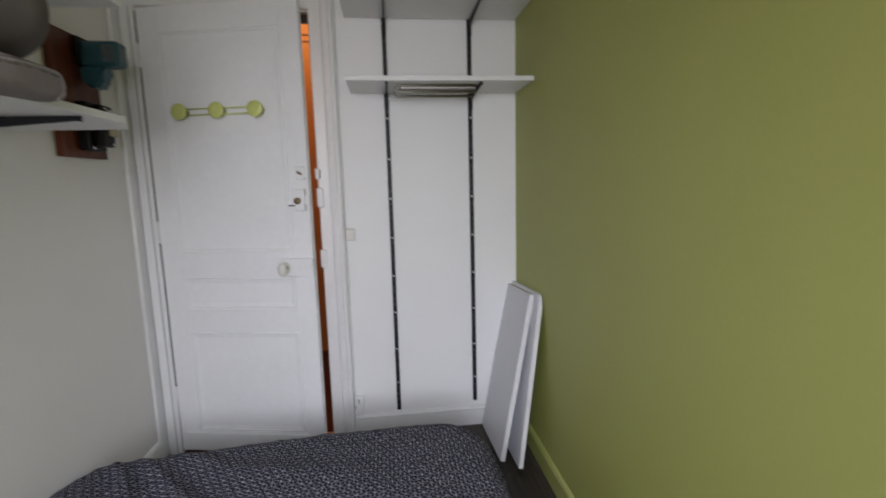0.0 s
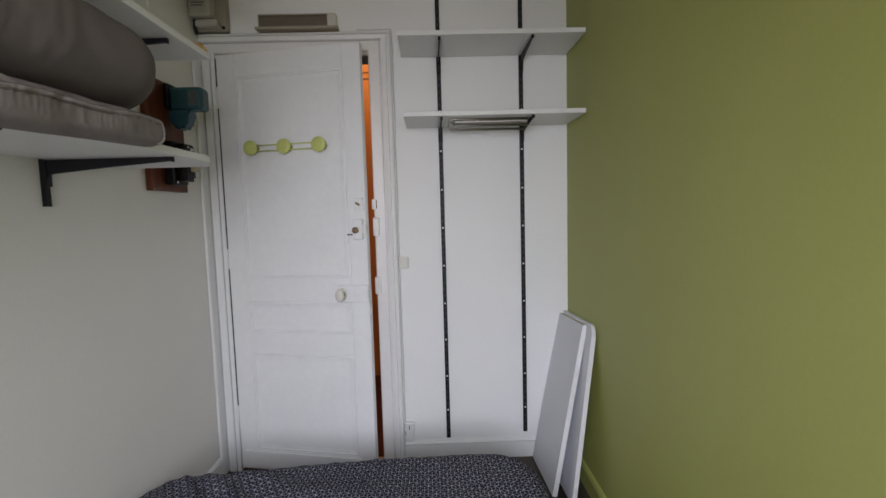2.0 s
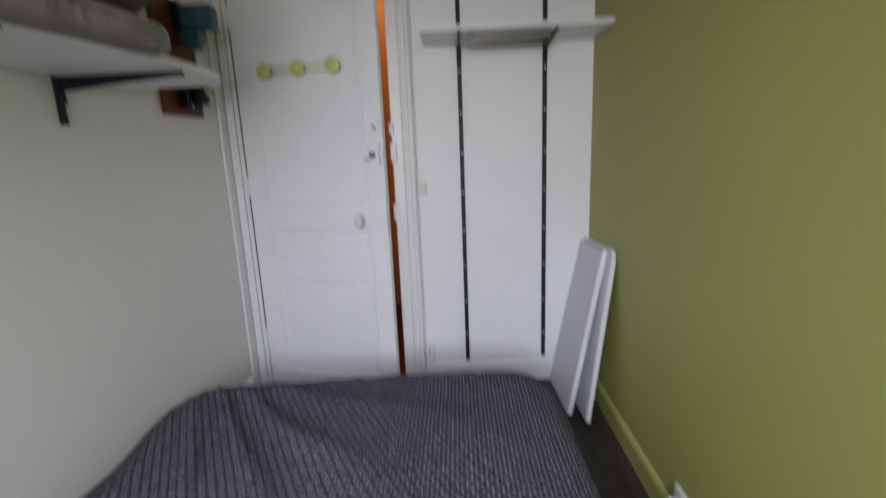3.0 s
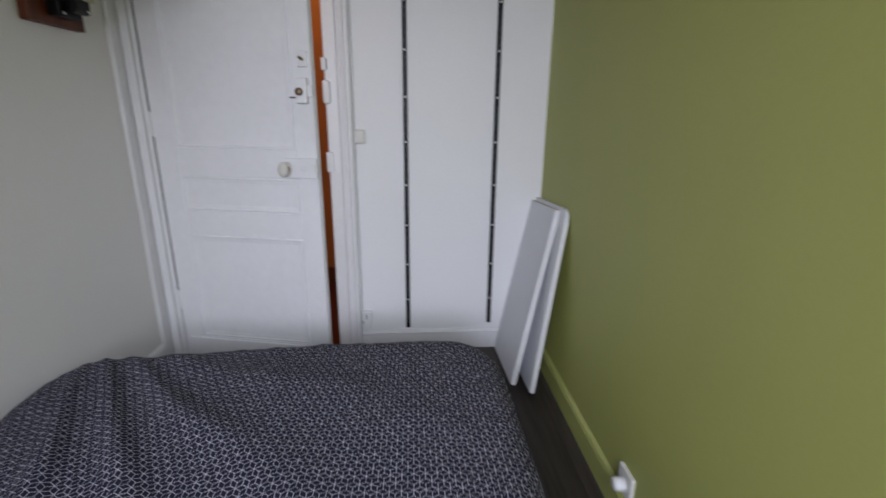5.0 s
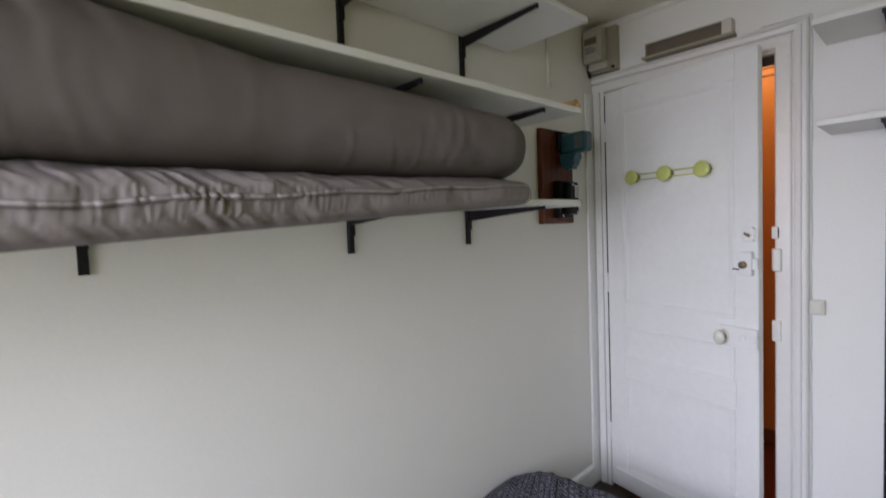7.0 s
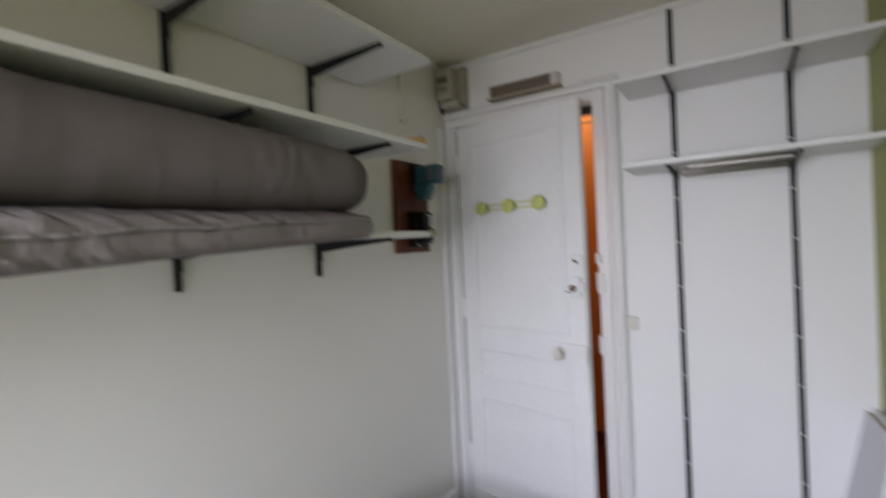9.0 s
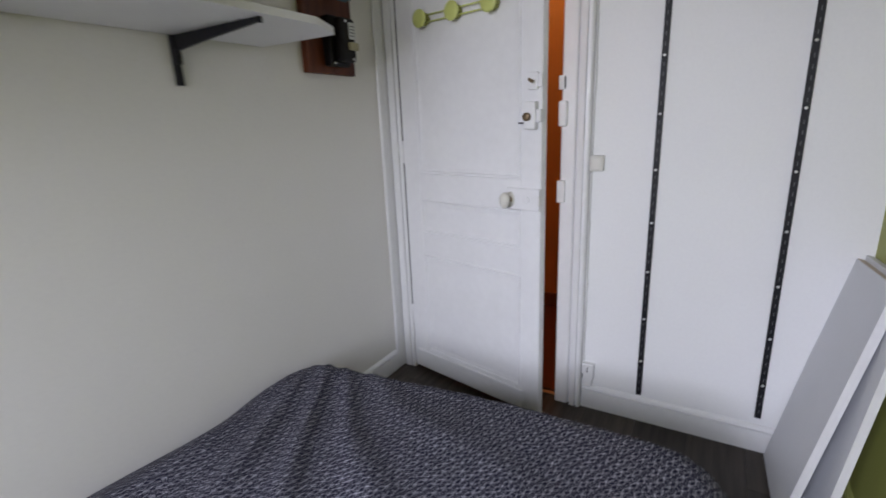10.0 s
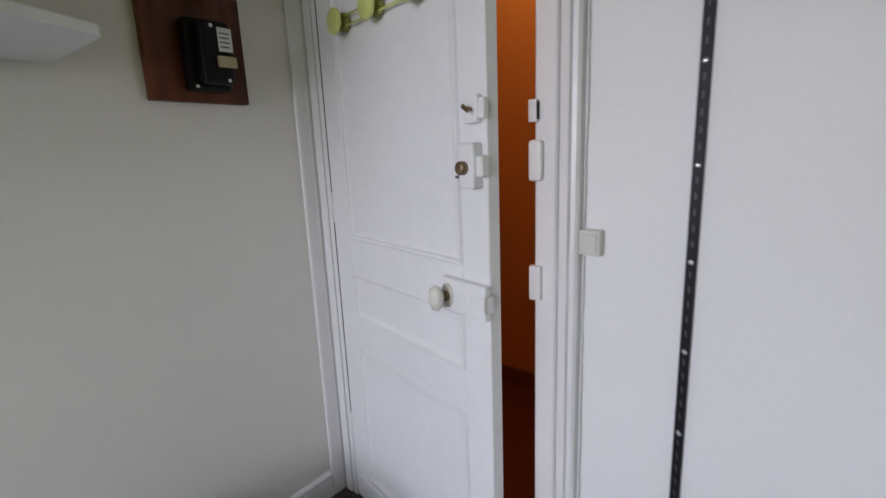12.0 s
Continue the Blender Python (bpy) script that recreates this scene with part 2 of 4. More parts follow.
def tube(bm, pts, r, n=10, closed=False):
    """A round bar along points."""
    pts = [Vector(p) for p in pts]
    rings = []
    up = Vector((0, 0, 1))
    for i, p in enumerate(pts):
        a = pts[i - 1] if (i or closed) else p
        b = pts[(i + 1) % len(pts)] if (i < len(pts) - 1 or closed) else p
        d = (b - a).normalized()
        u = d.cross(up)
        if u.length < 0.05:
            u = d.cross(Vector((1, 0, 0)))
        u.normalize()
        v = d.cross(u)
        rings.append([bm.verts.new(p + r * (math.cos(2 * math.pi * k / n) * u + math.sin(2 * math.pi * k / n) * v)) for k in range(n)])
    pairs = list(zip(rings, rings[1:])) + ([(rings[-1], rings[0])] if closed else [])
    for a, b in pairs:
        for k in range(n):
            bm.faces.new((a[k], a[(k + 1) % n], b[(k + 1) % n], b[k]))
    if not closed:
        bm.faces.new(reversed(rings[0]))
        bm.faces.new(rings[-1])
    return bm


def prism(bm, outline, axis, lo, hi):
    """An outline of two coordinates, drawn out along axis (0, 1 or 2) from lo to hi."""
    def at(p, v):
        c = list(p)
        c.insert(axis, v)
        return bm.verts.new(c)
    a, b = [at(p, lo) for p in outline], [at(p, hi) for p in outline]
    k = len(outline)
    for i in range(k):
        bm.faces.new((a[i], a[(i + 1) % k], b[(i + 1) % k], b[i]))
    bm.faces.new(list(reversed(a)))
    bm.faces.new(b)
    return bm


def mesh_of(name, bm, material, smooth=False):
    bmesh.ops.recalc_face_normals(bm, faces=bm.faces)
    me = bpy.data.meshes.new(name)
    bm.to_mesh(me)
    bm.free()
    me.materials.append(material)
    if smooth:
        me.polygons.foreach_set("use_smooth", [True] * len(me.polygons))
    return me


def part(name, bm, material, parent, label="", smooth=False):
    ob = new(name, mesh_of(name, bm, material, smooth))
    ob.parent = parent
    return tagged(ob, label)


def thing(name, label, category, at=(0, 0, 0), group="", turn=0.0):
    ob = new(name)
    ob.empty_display_size = 0.05
    ob.matrix_world = pose(*at, 0, 0, turn)
    return tagged(ob, label, category, group)


def setting(name, bm, material, label="", category="", smooth=False):
    return tagged(new(name, mesh_of(name, bm, material, smooth)), label, category, kind="structure")


# ---- the room: x from the shelf wall to the green wall, y = 0 at the door wall ----
WX, BY, CZ = 1.79, -3.30, 2.44
DL, DR, DH = 0.075, 0.824, 2.085      # door opening
TH = 0.12

floor = setting("floor", boxed((-0.10, BY - 0.1, -0.10), (WX + 0.10, 0.06, -0.008)), M["subfloor"], "dark grey-brown wood laminate floor", "floor")
setting("ceiling", boxed((-0.10, BY - 0.1, CZ), (WX + 0.10, TH, CZ + 0.1)), M["ceiling"], "plain off-white painted ceiling", "ceiling")

bm = bmesh.new()
box(bm, (0.0, 0.0, 0.0), (DL, TH, DH))
box(bm, (DR, 0.0, 0.0), (WX, TH, DH))
box(bm, (0.0, 0.0, DH), (WX, TH, CZ))
wall_north = setting("wall_north", bm, M["white_wall"], "white painted wall around the door", "wall")
setting("wall_west", boxed((-0.10, BY, 0.0), (0.0, TH, CZ)), M["cream_wall"], "off-white painted wall behind the shelves", "wall")
setting("wall_east", boxed((WX, BY, 0.0), (WX + 0.10, TH, CZ)), M["green_wall"], "olive green painted wall", "wall")
WL, WR, WB, WT = 0.35, 1.55, 0.78, 2.12   # window opening
bm = bmesh.new()
box(bm, (0.0, BY - 0.1, 0.0), (WL, BY, CZ))
box(bm, (WR, BY - 0.1, 0.0), (WX, BY, CZ))
box(bm, (WL, BY - 0.1, 0.0), (WR, BY, WB))
box(bm, (WL, BY - 0.1, WT), (WR, BY, CZ))
setting("wall_south", bm, M["white_wall"], "white painted wall with the window", "wall")
window = tagged(new("window_1"), "white framed window that lets daylight in", "window", kind="structure")
bm = bmesh.new()
for lo, hi in (((WL, WB), (WL + 0.05, WT)), ((WR - 0.05, WB), (WR, WT)), ((WL + 0.05, WB), (WR - 0.05, WB + 0.05)), ((WL + 0.05, WT - 0.05), (WR - 0.05, WT)), ((0.925, WB + 0.05), (0.975, WT - 0.05))):
    box(bm, (lo[0], BY - 0.095, lo[1]), (hi[0], BY - 0.05, hi[1]), 0.003)
part("window_frame", bm, M["gloss_white"], window)
for a, b in ((WL + 0.05, 0.925), (0.975, WR - 0.05)):
    pane = part("pane", boxed((a, BY - 0.075, WB + 0.05), (b, BY - 0.070, WT - 0.05)), glass, window)
    pane.visible_shadow = False

# ground outside the window
setting("ground", boxed((-40, -80, -9.0), (40, BY - 3.0, -8.9)), M["plank"], "dark ground outside far below the window", "ground")

# cornice on the door wall
setting("trim", prism(bmesh.new(), [(0.0, CZ), (0.0, CZ - 0.022), (-0.008, CZ - 0.024), (-0.016, CZ - 0.015), (-0.018, CZ)], 0, 0.0, WX), M["gloss_white"], "narrow white moulding under the ceiling", "moulding")


def skirting(name, pts, material, label):
    """A run of board with a rounded top; pts: corner, far corner, inward normal."""
    (ax, ay), (bx, by), (nx, ny) = pts
    a, d, nrm = Vector((ax, ay, 0)), Vector((bx - ax, by - ay, 0)), Vector((nx, ny, 0))
    bm = bmesh.new()
    prof = [(0.0, 0.0), (0.014, 0.0), (0.014, 0.083), (0.005, 0.0840), (0.005, 0.0880), (0.014, 0.0890), (0.011, 0.097), (0.004, 0.104), (0.0, 0.105)]
    v0 = [bm.verts.new(a + nrm * p + Vector((0, 0, z))) for p, z in prof]
    v1 = [bm.verts.new(a + d + nrm * p + Vector((0, 0, z))) for p, z in prof]
    for i in range(len(prof)):
        j = (i + 1) % len(prof)
        bm.faces.new((v0[i], v0[j], v1[j], v1[i]))
    bm.faces.new(v0)
    bm.faces.new(v1)
    return setting(name, bm, material, label, "baseboard")


skirting("baseboard", ((0.0, BY), (0.0, -0.106), (1, 0)), M["gloss_white"], "white painted baseboard of the shelf wall")
skirting("baseboard", ((0.926, 0.0), (WX - 0.015, 0.0), (0, -1)), M["gloss_white"], "white painted baseboard of the door wall")
skirting("baseboard", ((WX, BY), (WX, 0.0), (-1, 0)), M["green_trim"], "olive green painted baseboard")

# door casing, with stepped profile
casing_prof = [(0.004, 0.0), (0.004, -0.018), (0.010, -0.024), (0.056, -0.024), (0.060, -0.020), (0.062, -0.010), (0.066, -0.010), (0.068, -0.024), (0.072, -0.030), (0.092, -0.033), (0.095, -0.022), (0.098, -0.022), (0.101, -0.034), (0.110, -0.032), (0.116, -0.024), (0.116, 0.0)]
casing = tagged(new("trim"), "white gloss painted wooden door casing", "door casing", kind="structure")


def mitred(a, b):
    """A moulding drawn from the outline a to the outline b, its ends cut to meet a neighbour."""
    bm = bmesh.new()
    va, vb = [bm.verts.new(p) for p in a], [bm.verts.new(p) for p in b]
    for i in range(len(a)):
        j = (i + 1) % len(a)
        bm.faces.new((va[i], va[j], vb[j], vb[i]))
    return bm


corner = [(0.807 + p, y, DH + 0.005 + p * 0.82) for p, y in casing_prof]
part("jamb_casing", mitred([(x, y, 0.0) for x, y, z in corner], corner), M["gloss_white"], casing)
left_prof = [(0.083, 0.0), (0.083, -0.046), (0.080, -0.049), (0.064, -0.049), (0.062, -0.036), (0.059, -0.036), (0.057, -0.050), (0.024, -0.050), (0.020, -0.034), (0.0155, -0.034), (0.0155, 0.0)]
part("jamb_casing", prism(bmesh.new(), left_prof, 2, 0.0, DH + 0.004), M["gloss_white"], casing)
strip = [(0.0005, -0.0), (0.0005, -0.100), (0.005, -0.104), (0.011, -0.101), (0.013, -0.094), (0.013, -0.060), (0.0145, -0.055), (0.0145, 0.0)]
part("corner_strip", prism(bmesh.new(), strip, 2, 0.0, DH + 0.004), M["gloss_white"], casing)
part("head_casing", mitred([(0.002, y, z) for x, y, z in corner], corner), M["gloss_white"], casing)
# jamb lining and stops
bm = bmesh.new()
box(bm, (DL, 0.036, 0.0), (DL + 0.012, TH, DH - 0.002))
box(bm, (DR - 0.012, 0.036, 0.0), (DR, TH, DH - 0.002))
box(bm, (DL + 0.012, 0.036, DH - 0.014), (DR - 0.012, TH, DH - 0.002))
part("jamb_lining", bm, M["gloss_white"], casing)
bm = bmesh.new()
box(bm, (DL + 0.0125, 0.0365, 0.0), (DL + 0.030, 0.060, 2.057), 0.002)
part("door_stop", bm, M["gloss_white"], casing)
# thin board before the lining, its dark colour imitating the unlit rebate
part("head_stop", boxed((DL + 0.0305, 0.0285, 2.046), (DR - 0.0005, 0.0355, DH + 0.004), 0.001), M["stop_shade"], casing, "head stop coloured dark for the shade of the rebate")
# a dark strip set into the hinge gap to imitate its shade
part("gap_shade_strip", boxed((0.0832, -0.0485, 0.30), (0.0864, -0.004, 2.064)), M["dark_gap"], casing, "dark strip that stands in for the shade of the hinge gap")
# keepers on the casing for the three locks
for z0, z1, w, d, b in ((1.325, 1.375, 0.021, 0.015, 0.002), (1.190, 1.285, 0.034, 0.019, 0.008), (0.898, 0.985, 0.031, 0.013, 0.003)):
    part("lock_keeper", boxed((0.803, -0.024 - d, z0), (0.803 + w, -0.020, z1), b, 2), M["gloss_white"], casing, "white painted keeper plate")
part("lock_keeper", boxed((0.8242, -0.038, 1.330), (0.8262, -0.028, 1.370)), M["dark_gap"], casing, "dark slot of a keeper")
part("threshold_bar", boxed((DL, 0.010, 0.0), (DR, 0.026, 0.010), 0.003), M["threshold"], casing, "worn brass threshold strip")

# ---- hallway behind the door ----
setting("hallway_floor", boxed((-1.2, 0.06, -0.10), (1.8, 1.5, -0.004)), M["red_floor"], "dark red-brown hallway floor", "floor")
bm = bmesh.new()
box(bm, (-1.2, 1.05, 0.0), (1.8, 1.15, 2.6))
box(bm, (-1.3, TH, 0.0), (-1.2, 1.15, 2.6))
box(bm, (1.8, TH, 0.0), (1.9, 1.15, 2.6))
box(bm, (-1.2, TH, 0.0), (-0.1, TH + 0.02, 2.6))
setting("hallway_wall", bm, M["orange"], "orange painted hallway wall", "wall")
setting("hallway_ceiling", boxed((-1.3, TH, 2.6), (1.9, 1.15, 2.7)), M["orange"], "orange painted hallway ceiling", "ceiling")
setting("hallway_baseboard", boxed((-1.2, 1.035, 0.0), (1.8, 1.05, 0.09), 0.003), M["orange_dark"], "dark orange baseboard in the hallway", "baseboard")

for z in (2.2545, 2.2975):
    setting("hallway_trim", boxed((-1.2, 1.044, z - 0.004), (1.8, 1.05, z + 0.004)), M["orange_dark"], "thin dark orange line round the hallway wall", "trim")


# ---- door ----
ANGLE, LW, LT, LZ0, LZ1 = -12.05, 0.723, 0.036, 0.020, 2.076
door = tagged(new("door_1"), "white painted panelled wooden door standing ajar", "door", kind="structure")
door.matrix_world = pose(0.088, -0.050, 0.0, 0, 0, ANGLE)
# local: x along the leaf, -y towards the room
panels = ((0.098, 0.637, 1.005, 1.970), (0.098, 0.637, 0.735, 0.888), (0.098, 0.637, 0.125, 0.628))
for a, b in ((0.0, 0.098), (0.637, LW)):
    part("stile", boxed((a, 0.0, LZ0), (b, LT, LZ1), 0.0025), M["door_white"], door)
for a, b in ((LZ0, 0.125), (0.628, 0.735), (0.888, 1.005), (1.970, LZ1)):
    part("rail", boxed((0.0985, 0.0006, a), (0.6365, LT - 0.0006, b), 0.0012), M["door_white"], door)
for a, b, c, d in panels:
    part("panel", boxed((a, 0.0055, c), (b, LT - 0.0035, d)), M["door_white"], door)
    # moulding round the panel: a groove, a low bead and a slope to the field
    bm = bmesh.new()
    rings = []
    for w, depth in ((0.0, 0.0054), (0.0, 0.0004), (0.002, 0.0040), (0.0045, 0.0040), (0.006, -0.0022), (0.009, -0.0030), (0.012, -0.0022), (0.014, 0.0026), (0.017, 0.0030), (0.030, 0.0054)):
        rings.append([bm.verts.new((x, depth, z)) for x, z in ((a + w, c + w), (b - w, c + w), (b - w, d - w), (a + w, d - w))])
    for p, q in zip(rings, rings[1:]):
        for k in range(4):
            bm.faces.new((p[k], p[(k + 1) % 4], q[(k + 1) % 4], q[k]))
    part("moulding", bm, M["door_white"], door)
part("weatherboard", boxed((0.030, -0.012, 0.030), (0.655, -0.0002, 0.122), 0.005, 2), M["door_white"], door, "white painted weatherboard with a rounded top")
# rim lock with the knob
rim = part("rim_lock", boxed((0.578, -0.018, 0.893), (0.7270, -0.0002, 0.974), 0.002), M["door_white"], door, "white painted rim lock")
part("latch", boxed((0.7205, -0.0185, 0.912), (0.7315, 0.006, 0.952), 0.002), M["screw"], rim, "bare metal latch plate")
part("keyhole_cover", turned(bmesh.new(), [(0.013, 0), (0.013, 0.002), (0.010, 0.003)], pose(0.672, -0.018, 0.933, 90), 20), M["door_white"], rim, smooth=True)
part("door_handle", turned(bmesh.new(), [(0.020, 0), (0.020, 0.004), (0.010, 0.006), (0.009, 0.020), (0.013, 0.024), (0.019, 0.029), (0.0215, 0.036), (0.0200, 0.044), (0.013, 0.050), (0.004, 0.052)], pose(0.600, -0.018, 0.931, 90) @ Matrix.Diagonal((1.0, 1.45, 1.0, 1.0)), 28), M["ivory"], rim, "glossy ivory porcelain knob", smooth=True)
part("knob_shank", turned(bmesh.new(), [(0.0135, 0), (0.0135, 0.018)], pose(0.600, -0.0182, 0.931, 90), 20), M["brass"], rim, "brass knob shank", smooth=True)
# night latch
latch = part("night_latch", boxed((0.664, -0.030, 1.187), (0.7105, -0.0002, 1.283), 0.005, 2), M["door_white"], door, "white painted night latch")
part("bolt_case", boxed((0.7110, -0.024, 1.212), (0.7300, -0.0003, 1.256), 0.003), M["door_white"], latch)
part("thumb_turn", turned(bmesh.new(), [(0.0145, 0), (0.0145, 0.012), (0.012, 0.015), (0.004, 0.016)], pose(0.682, -0.030, 1.231, 90), 24), M["brass"], latch, "round worn brass thumb turn", smooth=True)
part("pull_tab", boxed((0.628, -0.008, 1.207), (0.6635, -0.0002, 1.213), 0.001), M["slot"], latch)
# upper lock with its key
upper = part("upper_lock", boxed((0.672, -0.018, 1.322), (0.7120, -0.0002, 1.380), 0.004, 2), M["door_white"], door, "white painted upper lock")
part("bolt_case", boxed((0.7125, -0.015, 1.330), (0.7290, -0.0003, 1.372), 0.002), M["door_white"], upper)
bm = bmesh.new()
tube(bm, [(0.697, -0.017, 1.351), (0.697, -0.034, 1.351)], 0.003, 8)
head_bm = boxed((-0.012, -0.037, -0.005), (0.012, -0.034, 0.005), 0.0012)
bmesh.ops.transform(head_bm, matrix=pose(0.697, 0, 1.351, 0, 32, 0), verts=head_bm.verts)
part("key_bow", head_bm, M["brass"], upper, "small dull brass key bow")
part("key", bm, M["brass"], upper, "small dark key")
# hinges
for z in (0.25, 1.05, 1.83):
    part("hinge", tube(bmesh.new(), [(-0.003, 0.001, z), (-0.003, 0.001, z + 0.10)], 0.0045, 10), M["gloss_white"], door, smooth=True)

# coat hook rail on the door
rack = tagged(new("coat_rack"), "lime green metal coat rack with three round knobs", "coat rack")
rack.matrix_world = door.matrix_world @ pose(0.0, 0.0, 1.628)
for x in (0.178, 0.349, 0.522):
    hook = part("hook", turned(bmesh.new(), [(0.006, 0.0), (0.006, 0.028), (0.030, 0.030), (0.034, 0.033), (0.035, 0.037), (0.034, 0.041), (0.030, 0.044), (0.015, 0.046), (0.003, 0.0465)], pose(x, 0.0, 0.0, 90), 32), M["lime"], rack, smooth=True)
    bm = bmesh.new()
    for k in range(8):
        a = radians(45 * k)
        turned(bm, [(0.009, 0.0), (0.009, 0.012), (0.005, 0.017)], pose(x + 0.017 * math.cos(a), -0.0002, 0.017 * math.sin(a), 90), 8)
    turned(bm, [(0.016, 0.0), (0.016, 0.012)], pose(x, -0.0001, 0.0, 90), 16)
    part("rosette", bm, M["lime_dark"], hook, "olive green rosette")
for z in (-0.013, 0.013):
    part("wire", tube(bmesh.new(), [(0.178, -0.012, z), (0.522, -0.012, z)], 0.0032, 8), M["lime"], rack, smooth=True)


# ---- shelf rails ----
def shelf_rail(at, turn, length, screws, group, label, slotted=True):
    """A slotted upright: local -y into the room, z up."""
    ob = thing("shelf_rail", label, "shelf rail", at, group, turn)
    bm = bmesh.new()
    prism(bm, [(-0.0100, 0.0), (-0.0100, -0.0105), (-0.0085, -0.012), (0.0085, -0.012), (0.0100, -0.0105), (0.0100, 0.0)], 2, 0.0, length)
    part("upright", bm, M["black_metal"], ob)
    bm = bmesh.new()
    z = 0.02
    while slotted and z < length - 0.03:
        if all(abs(z + 0.009 - s) > 0.016 for s in screws):
            box(bm, (-0.0012, -0.0126, z), (0.0012, -0.0119, z + 0.013))
        z += 0.0318
    if slotted:
        tagged(part("slot_row", bm, M["slot"], ob, "row of narrow slots"), kind="stuff")
    for s in screws:
        part("screw", turned(bmesh.new(), [(0.0050, 0), (0.0046, 0.0016), (0.002, 0.0024)], pose(0, -0.012, s, 90), 12), M["screw"] if slotted else M["black_metal"], ob, "small shiny screw head" if slotted else "black screw head", smooth=True)
    return ob


for x, z0 in ((1.154, 0.118), (1.560, 0.137)):
    zs = [v - z0 for v in (0.270, 0.452, 0.645, 0.835, 1.029, 1.222, 1.413, 1.605, 1.80, 1.99, 2.18)]
    shelf_rail((x, 0.0, z0), 0, 2.425 - z0, zs, "shelf rails of the door wall", "long black slotted metal rail screwed to the white wall")
for y in (-1.008, -1.545, -2.225, -2.80):
    shelf_rail((0.0, y, 1.355), 90, 0.93, (0.025, 0.62), "shelf rails of the off-white wall", "short black metal rail screwed to the off-white wall", False)


def bracket(parent, at, turn, depth, half):
    """A tapering black bracket under a shelf; local -y into the room, top at z = 0."""
    m = pose(*at, 0, 0, turn)
    bm = bmesh.new()
    side = [(-0.010, 0.0), (-0.010, -0.050), (-0.019, -0.050), (-0.024, -0.040), (-depth * 0.50, -0.025), (-depth, -0.011), (-depth, 0.0)]
    prism(bm, side, 0, -half, half)
    box(bm, (-0.011, -0.018, -0.075), (0.011, -0.012, 0.0), 0.001)
    box(bm, (-0.006, -depth - 0.004, -0.014), (0.006, -depth, 0.006), 0.001)
    bmesh.ops.transform(bm, matrix=m, verts=bm.verts)
    return part("bracket", bm, M["black_metal"], parent, "black metal bracket")


def shelf(label, lo, hi, group, brackets, turn, depth, corner=0.0, half=0.005):
    ob = thing("wall_shelf", label, "shelf", (0, 0, 0), group)
    if corner:
        # the free end has its front corner sawn off at a slant, with softened points
        pts = [(lo[0], lo[1]), (hi[0], lo[1])]
        cut = corner * 0.44
        pts += [(hi[0], hi[1] - corner), (hi[0] - cut * 0.06, hi[1] - corner * 0.90), (hi[0] - cut * 0.92, hi[1] - corner * 0.10), (hi[0] - cut * 1.06, hi[1] - 0.003), (hi[0] - cut * 1.3, hi[1])]
        pts += [(lo[0], hi[1])]
        bm = prism(bmesh.new(), pts, 2, lo[2], hi[2])
        bmesh.ops.bevel(bm, geom=list(bm.edges), offset=0.0015, segments=1, affect="EDGES")
    else:
        bm = boxed(lo, hi, 0.0015)
    part("board", bm, M["laminate"], ob)
    for at in brackets:
        bracket(ob, at, turn, depth, half)
    return ob


YS = (-1.008, -1.545, -2.225, -2.80)
for z, end, d, round_end, label in ((1.4865, -0.708, 0.396, 0.142, "long white laminate shelf loaded with folded bedding"), (1.812, -0.815, 0.405, 0.0, "long white laminate shelf, nearly empty"), (2.157, -0.735, 0.390, 0.0, "long empty white laminate shelf near the ceiling")):
    shelf(label, (0.013, -2.92, z), (d, end, z + 0.020), "shelves of the off-white wall", [(0.0, y, z - 0.0005) for y in YS], 90, d - 0.03, round_end)
for z, x0, label in ((2.060, 0.974, "short empty white laminate shelf under the ceiling"), (1.720, 0.988, "short white laminate shelf with a chrome clothes rail beneath")):
    shelf(label, (x0, -0.305, z), (1.787, -0.013, z + 0.020), "shelves of the door wall", [(x, 0.0, z - 0.0005) for x in (1.154, 1.560)], 0, 0.285, half=0.0028)

# pull-out clothes rail under the lower shelf
cr = thing("clothes_rail", "dull chrome tubular clothes rail fixed under a white shelf", "clothes rail", (0, 0, 0))
pts = []
for k in range(9):
    a = radians(90 + 180 * k / 8)
    pts.append((1.205 + 0.016 * math.cos(a), -0.145, 1.698 + 0.014 * math.sin(a)))
part("rail_loop", tube(bmesh.new(), [(1.545, -0.145, 1.712)] + pts + [(1.545, -0.145, 1.684)], 0.0055, 10), M["chrome"], cr, smooth=True)
part("rail_loop", tube(bmesh.new(), [(x, y - 0.085, z + 0.004) for x, y, z in [(1.545, -0.145, 1.712)] + pts + [(1.545, -0.145, 1.684)]], 0.0055, 10), M["chrome"], cr, smooth=True)
part("runner", boxed((1.215, -0.215, 1.702), (1.550, -0.160, 1.7195), 0.003), M["chrome"], cr)

